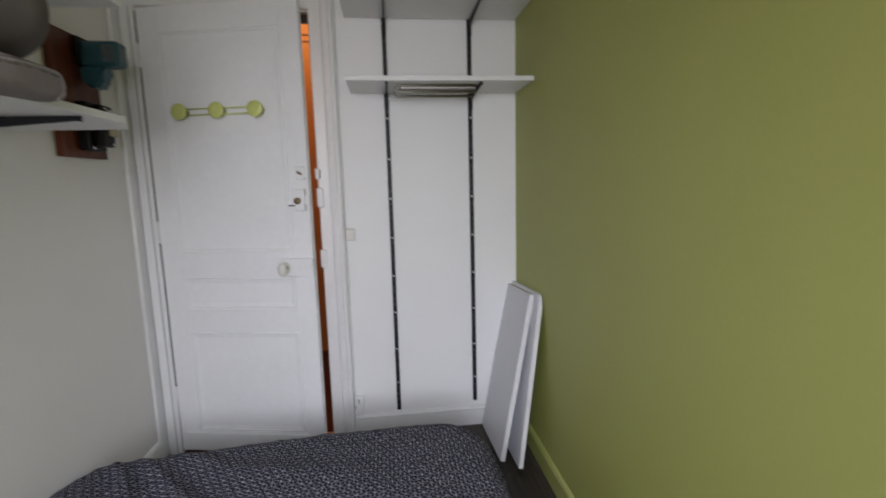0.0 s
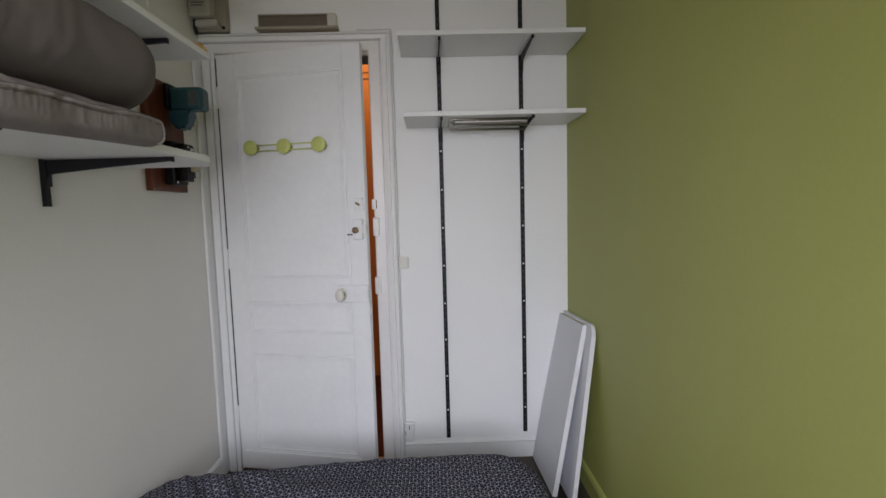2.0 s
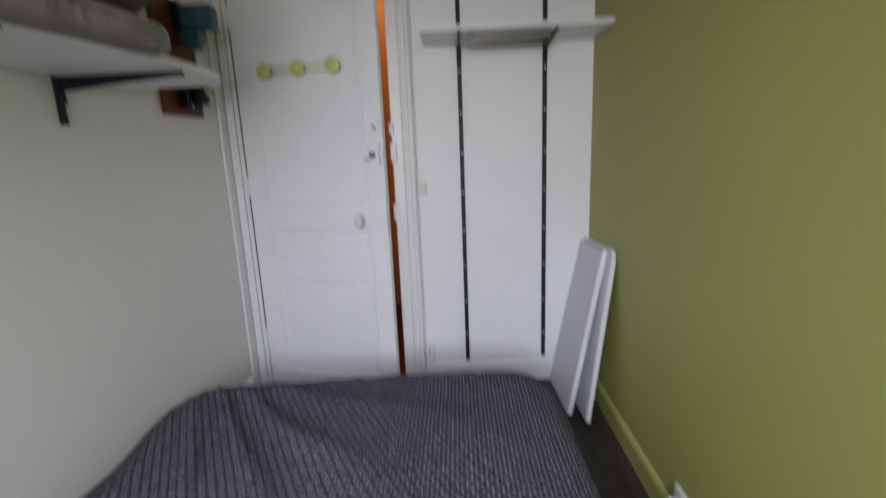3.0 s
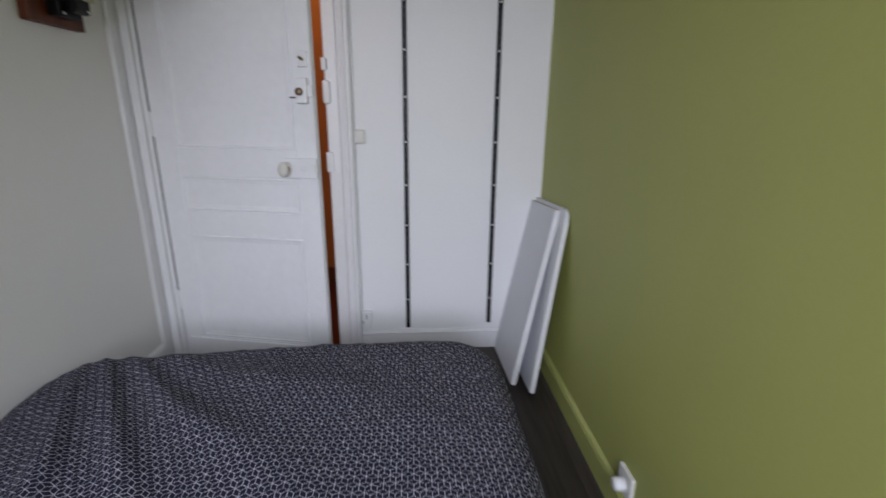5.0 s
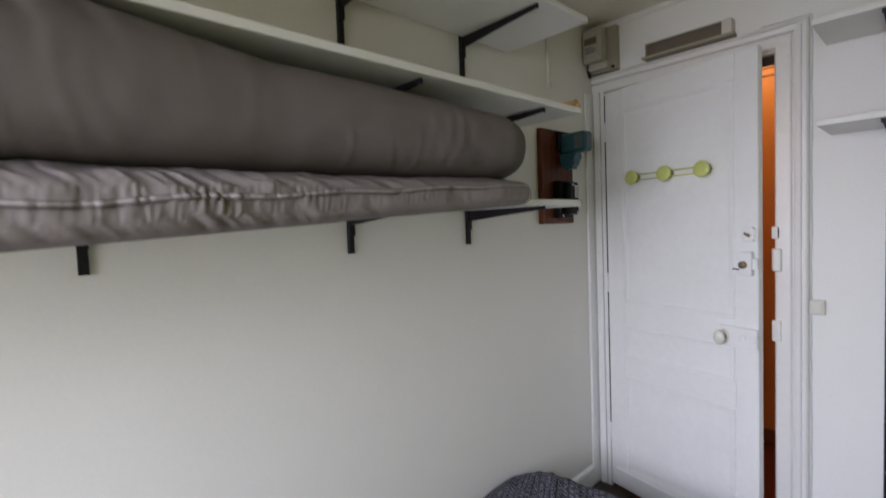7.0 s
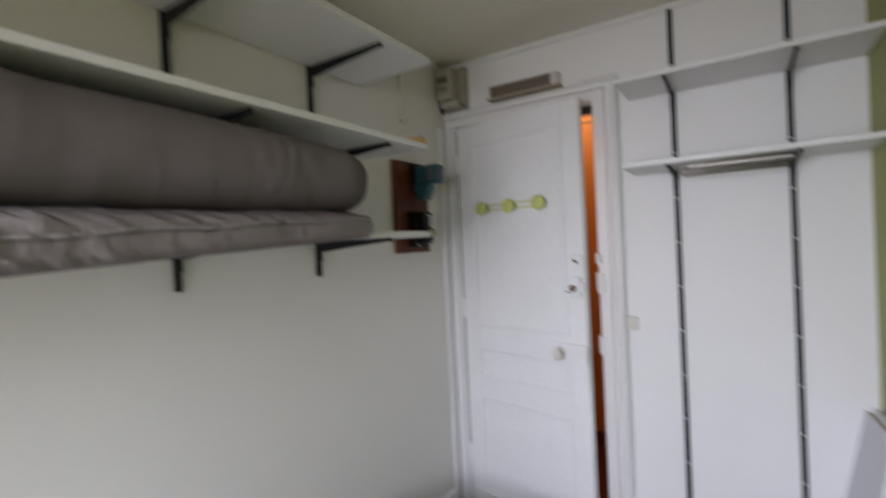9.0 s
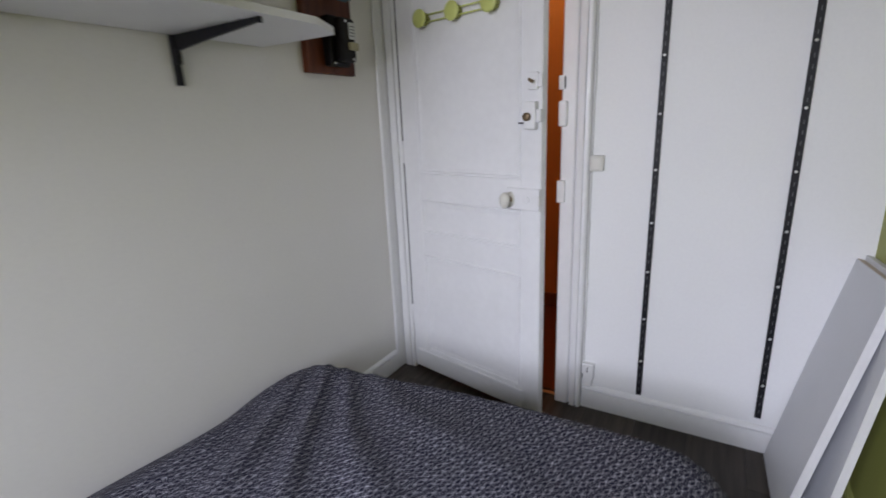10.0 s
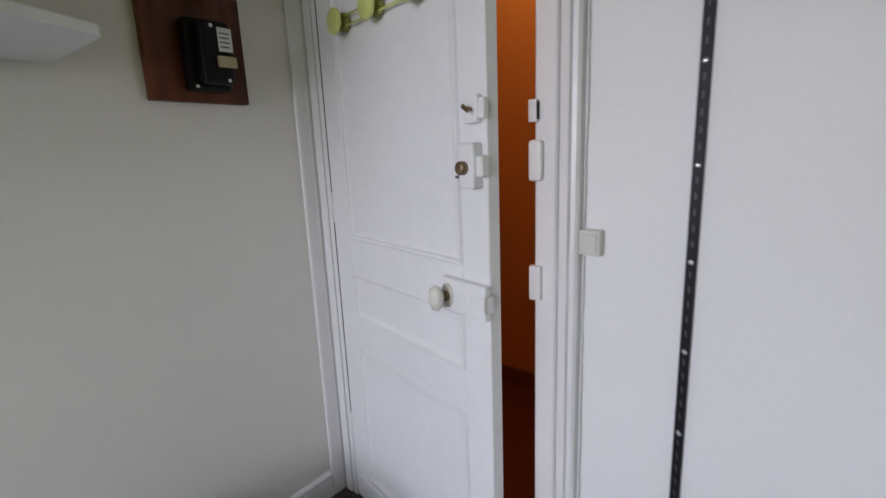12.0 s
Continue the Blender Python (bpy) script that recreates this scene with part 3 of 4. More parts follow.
# ---- leaning table boards ----
def leaning_board(name, label, y0, y1, base_x, top_x, top_z, thick, mat, round_far, askew):
    """A board on the floor that leans towards the green wall."""
    ob = thing(name, label, "board", (base_x, 0, 0.0), "boards leaning on the green wall")
    tilt = math.atan2(top_x - base_x, top_z)
    length = top_z / math.cos(tilt)
    r = round_far
    pts = [(y1, 0.0), (y1, length)]
    pts += [(y0 + r - r * math.sin(radians(a)), length - r + r * math.cos(radians(a))) for a in range(0, 91, 15)] if r else [(y0, length)]
    pts += [(y0, 0.0)]
    bm = prism(bmesh.new(), pts, 0, 0.0, thick)
    bmesh.ops.bevel(bm, geom=list(bm.edges), offset=0.0015, segments=1, affect="EDGES")
    # it stands on its far corner, slightly askew
    lean = Matrix.Rotation(tilt, 4, "Y") @ Matrix.Translation((0, y1, 0)) @ Matrix.Rotation(radians(askew), 4, "X") @ Matrix.Translation((0, -y1, 0))
    bmesh.ops.transform(bm, matrix=lean, verts=bm.verts)
    low = min(v.co.z for v in bm.verts)
    bmesh.ops.translate(bm, vec=(0, 0, -low), verts=bm.verts)
    part("panel", bm, mat, ob)
    # edge band along the near and top edges
    bm = bmesh.new()
    inset = 0.0008
    box(bm, (-inset, y0 - 0.0012, 0.004), (thick + inset, y0 - 0.0002, length - (r or 0.004)))
    bmesh.ops.transform(bm, matrix=lean, verts=bm.verts)
    bmesh.ops.translate(bm, vec=(0, 0, -low), verts=bm.verts)
    part("edge_band", bm, M["board_edge"], ob, "white edge band")
    if not r:
        bm = boxed((0.0015, y0 + 0.003, length - 0.001), (thick - 0.0015, y1 - 0.003, length + 0.0008))
        bmesh.ops.transform(bm, matrix=lean, verts=bm.verts)
        bmesh.ops.translate(bm, vec=(0, 0, -low), verts=bm.verts)
        part("cut_edge", bm, M["chip"], ob, "raw brown chipboard edge")
    return ob


leaning_board("table_board", "pale grey laminate board leaning against another board", -0.412, -0.030, 1.592, 1.748, 0.760, 0.020, M["board_grey"], 0.0, -4.0)
leaning_board("table_board", "pale grey board with a rounded corner leaning on the green wall", -0.480, -0.030, 1.660, 1.769, 0.775, 0.018, M["board_grey"], 0.05, -3.6)

# ---- switch, sockets, cable ----
sw = thing("light_switch", "square ivory surface-mounted light switch", "light switch", (0.945, 0.0, 1.052))
part("case", boxed((-0.020, -0.028, -0.029), (0.029, 0.0, 0.029), 0.003, 2), M["ivory_plastic"], sw)
part("rocker", boxed((-0.013, -0.0312, -0.022), (0.022, -0.0275, 0.022), 0.002), M["ivory_plastic"], sw)
so = thing("wall_socket", "small white surface-mounted socket above the baseboard", "socket", (0.945, 0.0, 0.178))
part("case", boxed((-0.018, -0.026, -0.036), (0.030, 0.0, 0.034), 0.003, 2), M["gloss_white"], so)
part("lower_case", boxed((-0.016, -0.022, -0.068), (0.024, 0.0, -0.0365), 0.003, 2), M["gloss_white"], so)
part("slot", boxed((0.003, -0.0268, -0.004), (0.0065, -0.0255, 0.020)), M["dark_gap"], so, "dark vertical slot")
part("lower_slot", boxed((-0.0165, -0.0268, -0.032), (-0.0135, -0.0255, -0.010)), M["dark_gap"], so, "dark vertical slot")
gs = thing("wall_socket", "white wall socket with a plugged-in adapter on the green baseboard", "socket", (WX, -1.105, 0.150))
part("plate", boxed((-0.014, -0.040, -0.040), (0.0, 0.040, 0.040), 0.004, 2), M["ivory_plastic"], gs)
part("plug", turned(bmesh.new(), [(0.020, 0), (0.020, 0.020), (0.017, 0.030), (0.006, 0.032)], pose(-0.014, 0, -0.004, 0, -90, 0), 20), M["gloss_white"], gs, "white round plug", smooth=True)
cb = thing("cable", "thin white cable running down beside the door casing", "cable", (0, 0, 0))
random.seed(4)
for z0, z1 in ((1.081, 2.192), (0.212, 1.023)):
    n = 26
    pts = [(0.9290 + random.uniform(-0.0012, 0.0020), -0.004, z0 + (z1 - z0) * k / n) for k in range(n + 1)]
    if z1 > 2:
        pts += [(0.926, -0.004, 2.198), (0.90, -0.004, 2.1995), (0.84, -0.004, 2.1985), (0.765, -0.004, 2.200), (0.760, 0.002, 2.200)]
    part("strand", tube(bmesh.new(), pts, 0.0026, 8), M["cable"], cb, smooth=True)
cd = thing("conduit", "short white conduit on the off-white wall under the ceiling", "conduit", (0, 0, 0))
part("tube", tube(bmesh.new(), [(0.006, -0.430, 2.06), (0.006, -0.430, CZ)], 0.006, 10), M["cream_wall"], cd, smooth=True)
part("clip", boxed((0.0, -0.444, 2.066), (0.019, -0.416, 2.084), 0.003), M["cable"], cd)

# ---- meter and fitting above the door ----
mt = thing("electric_meter", "old grey electricity meter on a beige backboard in the corner", "meter", (0, 0, 0))
part("backboard", boxed((0.004, -0.040, 2.192), (0.150, -0.0003, 2.412), 0.002), M["meter_board"], mt)
part("case", boxed((0.006, -0.115, 2.235), (0.104, -0.040, 2.402), 0.010, 2), M["meter_grey"], mt)
part("cover", boxed((0.014, -0.122, 2.262), (0.096, -0.115, 2.392), 0.004), M["meter_grey"], mt)
part("dial_window", boxed((0.022, -0.1235, 2.318), (0.088, -0.1215, 2.352), 0.001), M["taupe_panel"], mt, "dull dial window")
part("terminal_box", boxed((0.020, -0.085, 2.198), (0.122, -0.040, 2.232), 0.004), M["meter_grey"], mt)
for k, w in enumerate((0.050, 0.058, 0.040)):
    part("print_line", boxed((0.026, -0.1232, 2.276 + 0.012 * k), (0.026 + w, -0.1218, 2.281 + 0.012 * k)), M["plate"], mt, "faded line of print")
part("cable_stub", tube(bmesh.new(), [(0.012, -0.070, 2.236), (0.012, -0.070, 2.205), (0.010, -0.050, 2.176)], 0.008, 10), M["dark_gap"], mt, "dark cable end", smooth=True)
part("seal", turned(bmesh.new(), [(0.008, 0), (0.008, 0.006), (0.003, 0.008)], pose(0.134, -0.040, 2.206, 90), 12), M["dark_gap"], mt)

vf = thing("wall_vent", "long beige framed vent with a taupe face above the door", "vent", (0, 0, 0))
X0, X1, Z0, Z1, D = 0.300, 0.668, 2.190, 2.262, 0.050
part("face", boxed((X0 + 0.006, -0.040, Z0 + 0.010), (X1 - 0.040, -0.0003, Z1 - 0.006), 0.002), M["taupe_panel"], vf)
bm = bmesh.new()
box(bm, (X0, -D, Z0 + 0.011), (X0 + 0.006, -0.0003, Z1), 0.001)
box(bm, (X0 + 0.006, -D, Z1 - 0.006), (X1 - 0.040, -0.0003, Z1), 0.001)
part("frame", bm, M["meter_board"], vf, "dull brown rim")
part("end_block", boxed((X1 - 0.040, -D - 0.002, Z0 + 0.011), (X1, -0.0003, Z1 + 0.001), 0.003), M["beige_frame"], vf, "pale beige end block")
part("lip", prism(bmesh.new(), [(X0 - 0.006, 0.0), (X1 + 0.006, 0.0), (X1 + 0.012, -D - 0.014), (X0 - 0.012, -D - 0.014)], 2, Z0, Z0 + 0.010), M["meter_board"], vf, "wider lip along the bottom")

# ---- board with two old devices ----
bd = thing("mounted_board", "varnished mahogany board hung on the off-white wall", "board", (0, 0, 0))
part("panel", boxed((0.0, -0.528, 1.420), (0.026, -0.268, 1.864), 0.003, 2), M["mahogany"], bd)
ph = thing("wall_device", "old black bakelite device with a paper label on a mahogany board", "device", (0.026, -0.385, 1.530))
part("base", boxed((0.0, -0.060, -0.084), (0.042, 0.048, 0.092), 0.008, 2), M["black_plastic"], ph)
part("cover", boxed((0.042, -0.040, -0.070), (0.078, 0.044, 0.084), 0.012, 3), M["black_plastic"], ph)
lab = part("paper_label", boxed((0.0778, 0.005, 0.010), (0.0792, 0.042, 0.068)), M["label"], ph, "white paper label")
for k in range(4):
    part("print_line", boxed((0.0792, 0.009, 0.020 + 0.011 * k), (0.0796, 0.034 + 0.002 * (k % 2), 0.023 + 0.011 * k)), M["label_ink"], lab)
part("lens", boxed((0.0775, -0.004, -0.030), (0.092, 0.044, -0.002), 0.004, 2), M["amber"], ph, "yellowed plastic block")
for y, z in ((-0.010, 0.070), (0.024, -0.060), (-0.046, -0.074), (0.046, 0.074)):
    part("screw", turned(bmesh.new(), [(0.005, 0), (0.0045, 0.002), (0.001, 0.003)], pose(0.078 if abs(y) < 0.03 else 0.045, y, z, 0, 90, 0), 10), M["screw"], ph, "shiny screw")
tl = thing("hand_drill", "teal painted metal hand tool mounted on a mahogany board", "tool", (0.026, -0.372, 1.795))
part("mount", boxed((0.0, -0.040, -0.040), (0.022, 0.040, 0.062), 0.006, 2), M["black_plastic"], tl, "black mount")
barrel = part("barrel", boxed((0.020, -0.036, -0.046), (0.152, 0.036, 0.046), 0.014, 3), M["teal"], tl, smooth=False)
part("name_plate", boxed((0.098, -0.0375, -0.030), (0.140, -0.0358, 0.030), 0.0005), M["plate"], barrel, "dull grey worn plate")
part("name_plate", boxed((0.1515, -0.020, -0.025), (0.153, 0.020, 0.025), 0.0005), M["plate"], barrel, "dull end plate")
bm = prism(bmesh.new(), [(0.014, -0.038), (0.100, -0.038), (0.094, -0.066), (0.082, -0.112), (0.060, -0.126), (0.022, -0.112), (0.006, -0.070)], 1, -0.034, 0.034)
bmesh.ops.bevel(bm, geom=list(bm.edges), offset=0.011, segments=3, affect="EDGES")
part("handle", bm, M["teal"], tl)

# small wooden object at the end of the middle shelf
toy = thing("wooden_figure", "small honey-coloured wooden object on the white shelf", "ornament", (0.362, -0.836, 1.832))
bm = bmesh.new()
tube(bm, [(0.0, -0.055, 0.010), (0.01, -0.02, 0.014), (0.015, 0.015, 0.020), (0.010, 0.035, 0.030)], 0.0095, 10)
part("body", bm, M["wood_toy"], toy, smooth=True)
part("head", turned(bmesh.new(), [(0.004, 0), (0.013, 0.004), (0.015, 0.012), (0.011, 0.022), (0.003, 0.026)], pose(0.016, 0.030, 0.0005), 16), M["wood_toy"], toy, smooth=True)


# ---- bedding on the lower shelf ----
def superellipse(n, rx, rz, e):
    out = []
    for k in range(n):
        a = 2 * math.pi * k / n
        c, s = math.cos(a), math.sin(a)
        out.append((rx * math.copysign(abs(c) ** e, c), rz * math.copysign(abs(s) ** e, s)))
    return out


def lofted(section, y0, y1, ny, n):
    """Rings of n points along y from y0 to y1; section(y, f) gives (x, z) points."""
    bm = bmesh.new()
    rings = []
    for i in range(ny + 1):
        f = i / ny
        y = y0 + (y1 - y0) * f
        rings.append([bm.verts.new(p) for p in section(y, f)])
    for a, b in zip(rings, rings[1:]):
        for k in range(n):
            bm.faces.new((a[k], a[(k + 1) % n], b[(k + 1) % n], b[k]))
    bm.faces.new(rings[0])
    bm.faces.new(rings[-1])
    return bm


def end_round(f, w):
    """0 at both ends, 1 within: a rounded end over the share w of the length."""
    g = min(f, 1 - f) / w
    return 1.0 if g >= 1 else math.sqrt(max(0.0, 1 - (1 - g) ** 2)) * 0.98 + 0.02


def ramp(y, a, b):
    return max(0.0, min(1.0, (y - a) / (b - a)))


PN = 72


def pad_shape(y):
    """Front x, top z and front bottom z of the pad at y."""
    far = ramp(y, -2.36, -1.20)
    return 0.482 - 0.016 * far, 1.548 + 0.012 * far + 0.004 * math.sin(y * 4), 1.414 + 0.066 * far


def pad_gather(p, z):
    """Uneven slanting creases, deep along the sagging stretch and few towards the far end."""
    a = 1 - abs(noise.noise((p * 25, z * 0.8, 0.0))) * 2.2
    b = 1 - abs(noise.noise((p * 66, z * 0.9, 5.0))) * 2.2
    calm = 0.35 + 0.65 * max(0.0, 0.5 + noise.noise((p * 3.1, 0.0, 9.0)))
    return (0.6 * a + 0.5 * b - 0.50) * calm * (1 - 0.70 * ramp(p, -2.00, -1.45))


PAD_END, PAD_R = -1.185, 0.050


def seam_height(y):
    return 0.02 + 0.42 * ramp(y, -2.3, -1.3)


def pad_corner(y):
    """How far the front draws back at the rounded far corner."""
    d = max(0.0, y - (PAD_END - PAD_R))
    return PAD_R - math.sqrt(max(0.0, PAD_R ** 2 - d ** 2))


def pad_section(y, f):
    r = end_round(f, 0.016)
    front_x, top_z, low_z = pad_shape(y)
    front_x -= pad_corner(y)
    hx = (front_x - 0.016) / 2
    cx = 0.016 + hx
    out = []
    for x, z in superellipse(PN, 1.0, 1.0, 0.45):
        front = ramp(x, 0.55, 1.0)
        p = y + 0.080 * z
        gather = pad_gather(p, z)
        fold = 0.005 * noise.noise((x * 3, y * 7, z)) + 0.003 * noise.noise((x * 5, y * 24 + z * 2, z * 2))
        lean = 0.020 * ramp(z, seam_height(y), 1.0) ** 1.3
        xx = cx + hx * x + front * (0.0105 * gather + fold - lean)
        low = 1.5065 + (low_z - 1.5065) * ramp(xx, 0.396, 0.425)
        back = 0.012 * (1 - ramp(xx, 0.30, 0.42))
        mid, half = (top_z + back + low) / 2, (top_z + back - low) / 2
        zz = mid + half * z * (0.72 + 0.28 * r) + (fold + 0.0045 * gather * ramp(x, 0.45, 0.95) if z > 0.3 else 0)
        if xx < 0.396:
            zz = max(zz, 1.5065)
        out.append((max(0.014, xx), y, zz))
    return out


def pad_front(y, z):
    """A place on the front face of the pad at the share z of its half height."""
    front_x, top_z, low_z = pad_shape(y)
    front_x -= pad_corner(y)
    hx = (front_x - 0.016) / 2
    side = (1 - abs(z) ** (2 / 0.45)) ** (0.45 / 2)
    fold = 0.005 * noise.noise((3, y * 7, z)) + 0.003 * noise.noise((5, y * 24 + z * 2, z * 2))
    x = 0.016 + hx + hx * side + 0.0105 * pad_gather(y + 0.080 * z, z) + fold
    return (x, y, (top_z + low_z) / 2 + (top_z - low_z) / 2 * z)


pad = thing("folded_mattress", "warm grey cotton mattress pad with piping, sagging over the shelf edge", "mattress", (0, 0, 0))
part("cushion", lofted(pad_section, -2.90, PAD_END, 560, PN), M["grey_cloth"], pad, smooth=True)
# piped seam: along the top of the side panel, round its far end and back below
pts = []
for i in range(500):
    y = -2.86 + (2.86 + PAD_END - 0.050) * i / 499
    pts.append(pad_front(y, seam_height(y) + 0.05 * math.sin(y * 23)))
for k in range(1, 12):
    a = math.pi * k / 12
    pts.append(pad_front(PAD_END - 0.050 + 0.024 * math.sin(a), -0.16 + 0.60 * math.cos(a)))
piping = part("piping", tube(bmesh.new(), pts, 0.0042, 8), M["piping"], pad, "raised piping", smooth=True)
for off in (0.004, -0.0062):
    part("stitching", tube(bmesh.new(), [(x + 0.0012, y, z + off) for x, y, z in pts[:500]], 0.0011, 6), M["stitch"], piping, "dark stitched seam", smooth=True)
part("stitching", tube(bmesh.new(), [(x + 0.0008, y + 0.004, z) for x, y, z in pts[499:512]], 0.0017, 6), M["stitch"], piping, "dark stitched seam", smooth=True)

BN = 64


def roll_section(y, f):
    far = ramp(y, -1.9, -1.12)
    d = ramp(y, -1.325, -1.118)
    rx = min(end_round(min(f, 0.5), 0.05), math.sqrt(max(0.0, 1 - d * d)) * 0.985 + 0.015)
    rz = rx ** 0.55
    top_z = 1.782 - 0.030 * far ** 1.5 + 0.043 * ramp(y, -1.95, -2.45)
    base_z = 1.550 + 0.012 * far
    hz = (top_z - base_z) / 2
    hx = 0.222 + 0.012 * ramp(y, -1.8, -1.3) + 0.016 * ramp(y, -1.95, -2.45)
    cx = 0.020 + hx
    out = []
    for x, z in superellipse(BN, hx, hz, 0.72 + 0.12 * ramp(y, -1.5, -1.1) - 0.20 * ramp(y, -1.9, -2.4)):
        a = math.atan2(z, x)
        w = 0.0045 * noise.noise((math.cos(a) * 1.5, y * 2.6, math.sin(a) * 1.5)) + 0.0010 * noise.noise((math.cos(a) * 3, y * 15, math.sin(a) * 3))
        # fine slanting creases that rise from the underside
        crease = max(0.0, 0.10 - abs(noise.noise((y * 11 + a * 0.9, a * 0.5, 4.0)))) / 0.10
        w += 0.0028 * crease * max(0.0, 0.15 + noise.noise((y * 2.9, a * 1.2, 6.0)))
        pleat = 0.006 * max(0.0, 0.16 - abs(noise.noise((y * 7.5 + a * 1.3, a * 0.7, 2.0)))) / 0.16 * max(0.0, noise.noise((y * 2.3, a, 8.0)))
        # a few curved pleats where the roll is bent
        for y0, k in ((-1.55, 1.0), (-1.59, 0.8), (-1.64, 0.6), (-2.06, 0.5)):
            bow = y0 + 0.055 * math.cos((a - 0.25) * 1.5)
            w += 0.0013 * k * math.exp(-((y - bow) / 0.011) ** 2) * max(0.0, math.cos((a - 0.35) * 1.15)) ** 2
        s = 1 + (w - pleat) / hz * 0.8
        out.append((max(0.016, cx + x * s * rx), y, base_z + hz * (0.5 + 0.5 * rz) + z * s * rz))
    return out


roll = thing("rolled_mattress", "taupe cotton mattress rolled up on top of a grey pad", "mattress", (0, 0, 0))
part("cover", lofted(roll_section, -2.89, -1.118, 260, BN), M["taupe_cloth"], roll, smooth=True)

# ---- bed ----
bed = thing("bed", "low double bed with a dark base pushed against the wall", "bed", (0, 0, 0))
part("base", boxed((0.06, -2.62, 0.05), (1.34, -0.86, 0.17), 0.010, 2), M["bed_base"], bed)
part("mattress", boxed((0.11, -2.62, 0.17), (1.33, -0.88, 0.285), 0.030, 3), M["sheet"], bed)
for x in (0.12, 1.26):
    for y in (-2.55, -0.95):
        part("leg", boxed((x - 0.025, y - 0.025, 0.0), (x + 0.025, y + 0.025, 0.05), 0.003), M["bed_base"], bed)


def soft_ramp(v, a, b):
    f = ramp(v, a, b)
    return f * f * (3 - 2 * f)


def foot_line(s):
    """The foot hangs askew: further out towards the open side."""
    return -0.942 + 0.03 * soft_ramp(s, 0.0, 0.2) + 0.074 * soft_ramp(s, 0.15, 0.90)


def cloth_at(s, t):
    """Where the cloth's point (s, t) lies: flat on top, bent over the foot and the open side, sunken along the wall."""
    R, H = 0.085, 0.388
    ds, dt = s - 1.265, t - foot_line(s)
    if ds > 0 and dt > 0:
        h = math.hypot(ds, dt)
        o, ux, uy = h - 0.13, ds / h, dt / h
    elif ds > dt:
        o, ux, uy = ds - 0.13, 1.0, 0.0
    else:
        o, ux, uy = dt - 0.13, 0.0, 1.0
    x, y, z = s, t, H
    # long soft folds that fan out from the corner at the wall, and small crumples
    fx, fy = s - 0.06, -0.55 - t
    reach, phi = math.hypot(fx, fy), math.atan2(fx, max(fy, 0.001))
    fan = 0.5 + 0.5 * math.sin(phi * 24 + 3.2 * noise.noise((s * 2.0, t * 1.6, 0.0)))
    fade = ramp(reach, 0.10, 0.40) * (1 - ramp(reach, 0.8, 1.9)) * (1 - 0.9 * ramp(phi, 0.85, 1.25))
    relief = 0.012 * noise.noise((s * 2.6, t * 2.6, 3.0)) + 0.004 * noise.noise((s * 9, t * 9, 7.0))
    relief += 0.021 * fade * fan ** 1.8
    relief *= ramp(s, 0.0, 0.22)
    relief += 0.007 * noise.noise((s * 26, t * 26, 2.0)) * ramp(o, -0.10, 0.05)
    if o > 0:
        x, y = s - ux * o, t - uy * o
        if o < R * math.pi / 2:
            out_d, drop = R * math.sin(o / R), R * (1 - math.cos(o / R))
        else:
            rest_o = o - R * math.pi / 2
            out_d, drop = R + 0.10 * rest_o, R + rest_o * 0.97
        ripple = 0.012 * ramp(o, 0.08, 0.3) * math.sin((t if ux > uy else s) * 38 + 4 * noise.noise((s * 3, t * 3, 1)))
        x, y, z = x + ux * (out_d + ripple), y + uy * (out_d + ripple), z - drop
        relief *= max(0.0, 1 - o / 0.18)
    z -= 0.075 * ramp(-s, -0.20, 0.0) ** 1.8 + 0.024 * soft_ramp(-s, -0.36, 0.0) * soft_ramp(-t, 0.88, 1.10) * (1 - soft_ramp(-t, 1.10, 1.50))
    return max(x, 0.016), y, max(z + relief, 0.030)


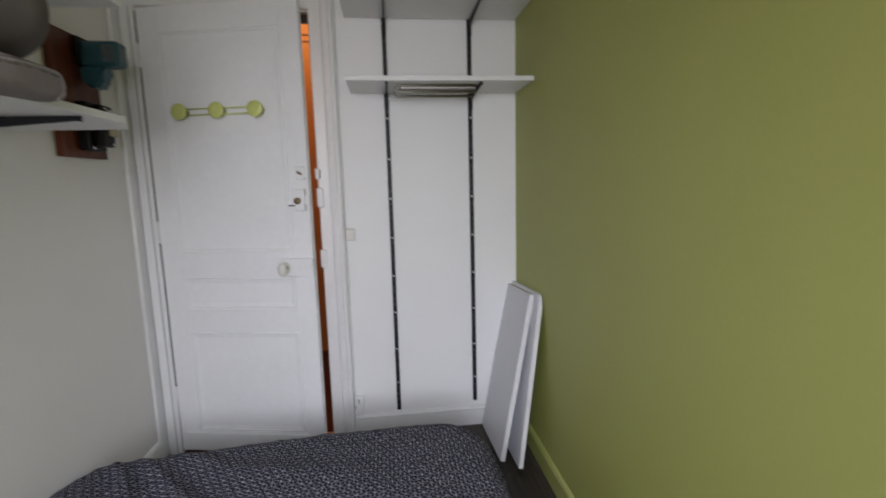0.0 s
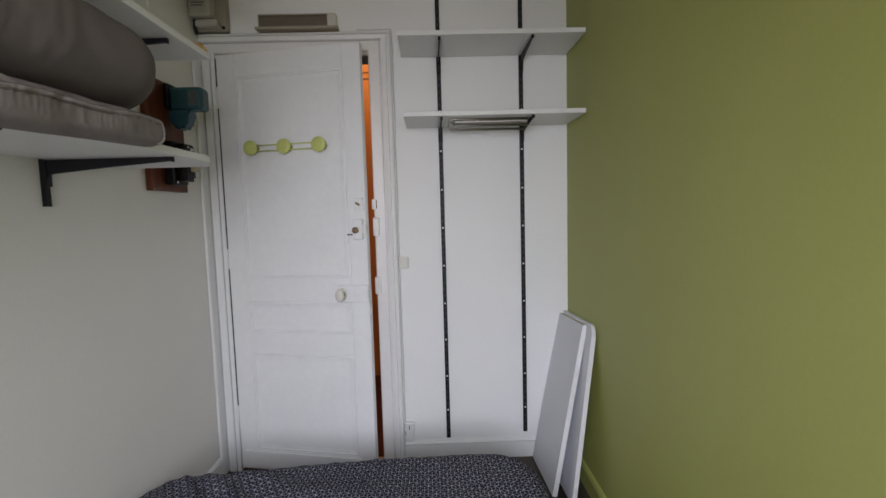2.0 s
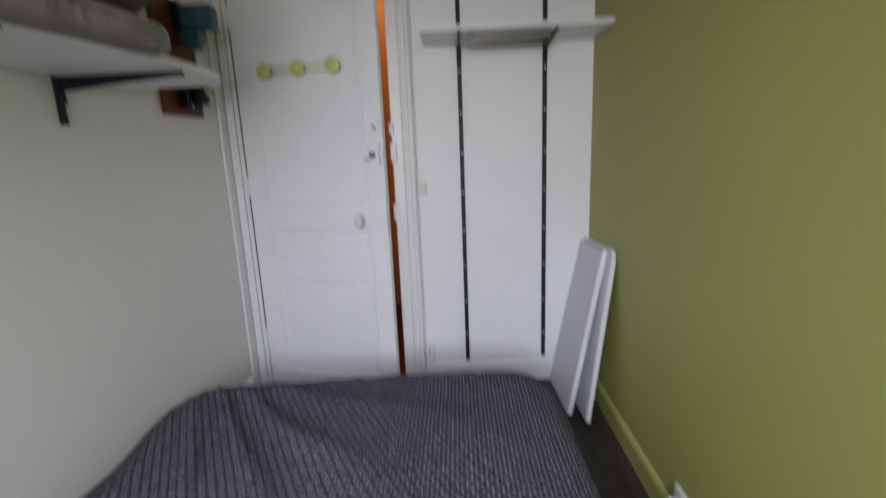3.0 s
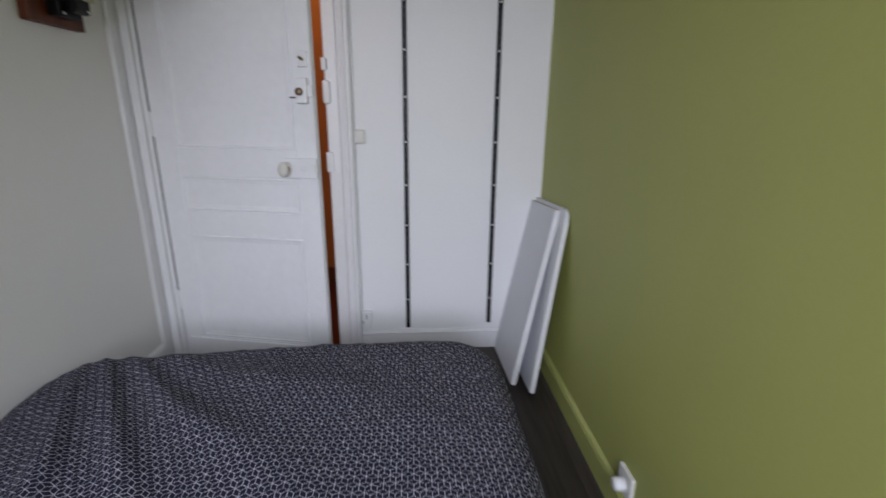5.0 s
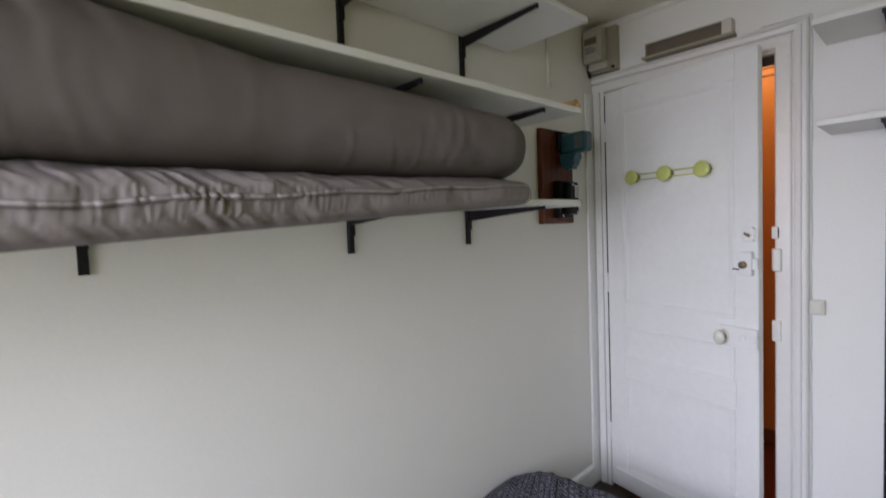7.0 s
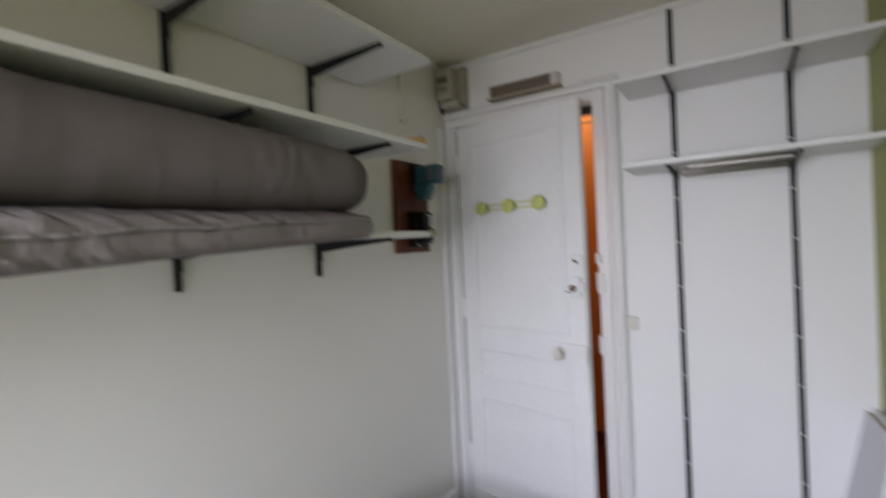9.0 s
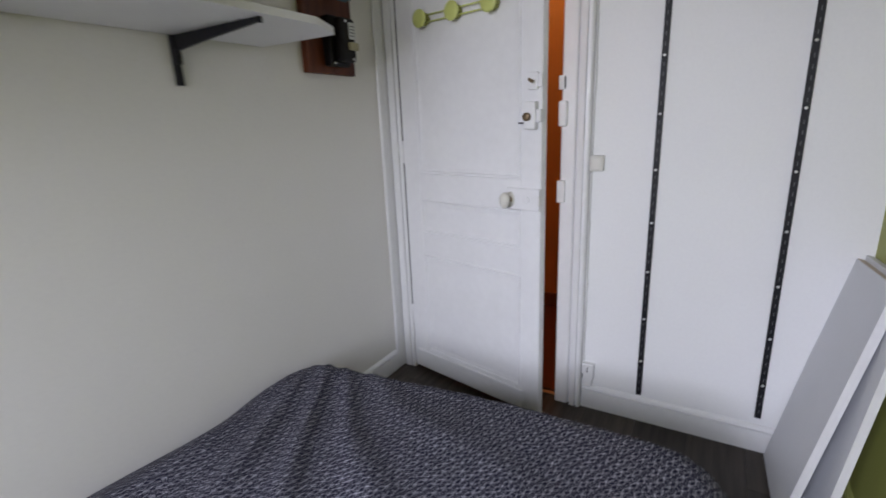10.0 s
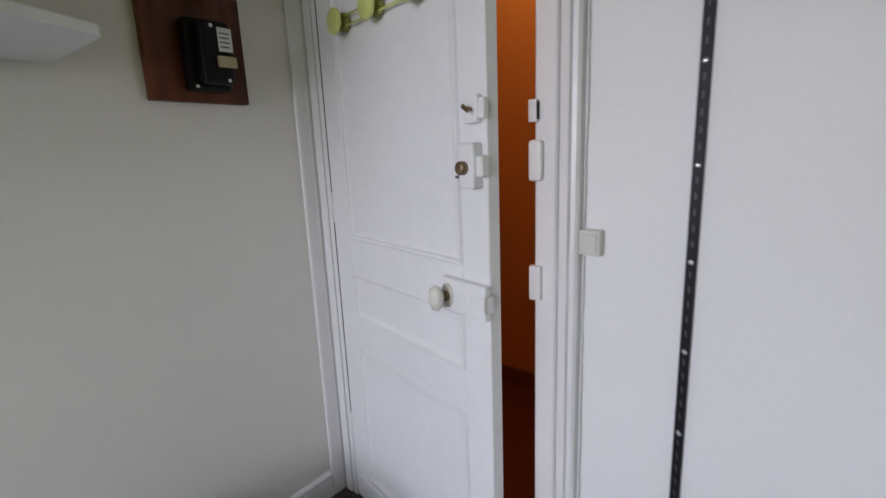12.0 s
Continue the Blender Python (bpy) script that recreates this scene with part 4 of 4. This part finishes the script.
def duvet_mesh():
    nx, ny = 192, 238
    s0, s1, t0, t1 = -0.02, 1.68, -2.66, -0.36
    bm = bmesh.new()
    lay = bm.loops.layers.uv.new("cloth")
    grid, rest = [], {}
    for j in range(ny + 1):
        row = []
        for i in range(nx + 1):
            s, t = s0 + (s1 - s0) * i / nx, t0 + (t1 - t0) * j / ny
            v = bm.verts.new(cloth_at(s, t))
            rest[v] = (s, t)
            row.append(v)
        grid.append(row)
    for j in range(ny):
        for i in range(nx):
            f = bm.faces.new((grid[j][i], grid[j][i + 1], grid[j + 1][i + 1], grid[j + 1][i]))
            for lp in f.loops:
                lp[lay].uv = rest[lp.vert]
    return bm


dv = thing("duvet", "dark slate duvet cover printed with white geometric lines", "duvet", (0, 0, 0))
cloth = part("cover", duvet_mesh(), M["duvet"], dv, smooth=True)
thick = cloth.modifiers.new("thickness", "SOLIDIFY")
thick.thickness, thick.offset = 0.012, -1
# the sewn edge, along the open side, round the corner and along the foot
edge, reach_out = [], 0.245
for k in range(120):
    edge.append(cloth_at(1.265 + reach_out, -2.62 + (foot_line(1.265) + 2.62) * k / 120))
for k in range(24):
    a = math.pi / 2 * k / 24
    edge.append(cloth_at(1.265 + reach_out * math.cos(a), foot_line(1.265) + reach_out * math.sin(a)))
for k in range(90):
    q = 1.265 - 1.215 * k / 89
    edge.append(cloth_at(q, foot_line(q) + reach_out))
part("seam", tube(bmesh.new(), edge, 0.0030, 8), M["slate_seam"], dv, "dark sewn edge", smooth=True)

# ---- floor planks ----
random.seed(9)
PW, JOINT = 0.192, 0.0005
meshes = {}
x = 0.0
while x < WX - 0.001:
    w = min(PW, WX - x)
    y = BY - random.uniform(0.1, 1.0)
    while y < 0.055:
        ya, yb = max(y, BY), min(y + 1.22, 0.060)
        if yb - ya > 0.02:
            key = (round(w, 3), round(yb - ya, 3))
            if key not in meshes:
                meshes[key] = mesh_of("plank", boxed((JOINT, JOINT, -0.009), (key[0], key[1] - JOINT, 0.0), 0.0004), M["plank"])
            ob = new("plank", meshes[key])
            ob.location = (x, ya, 0.0)
            ob.parent = floor
        y += 1.22
    x += PW
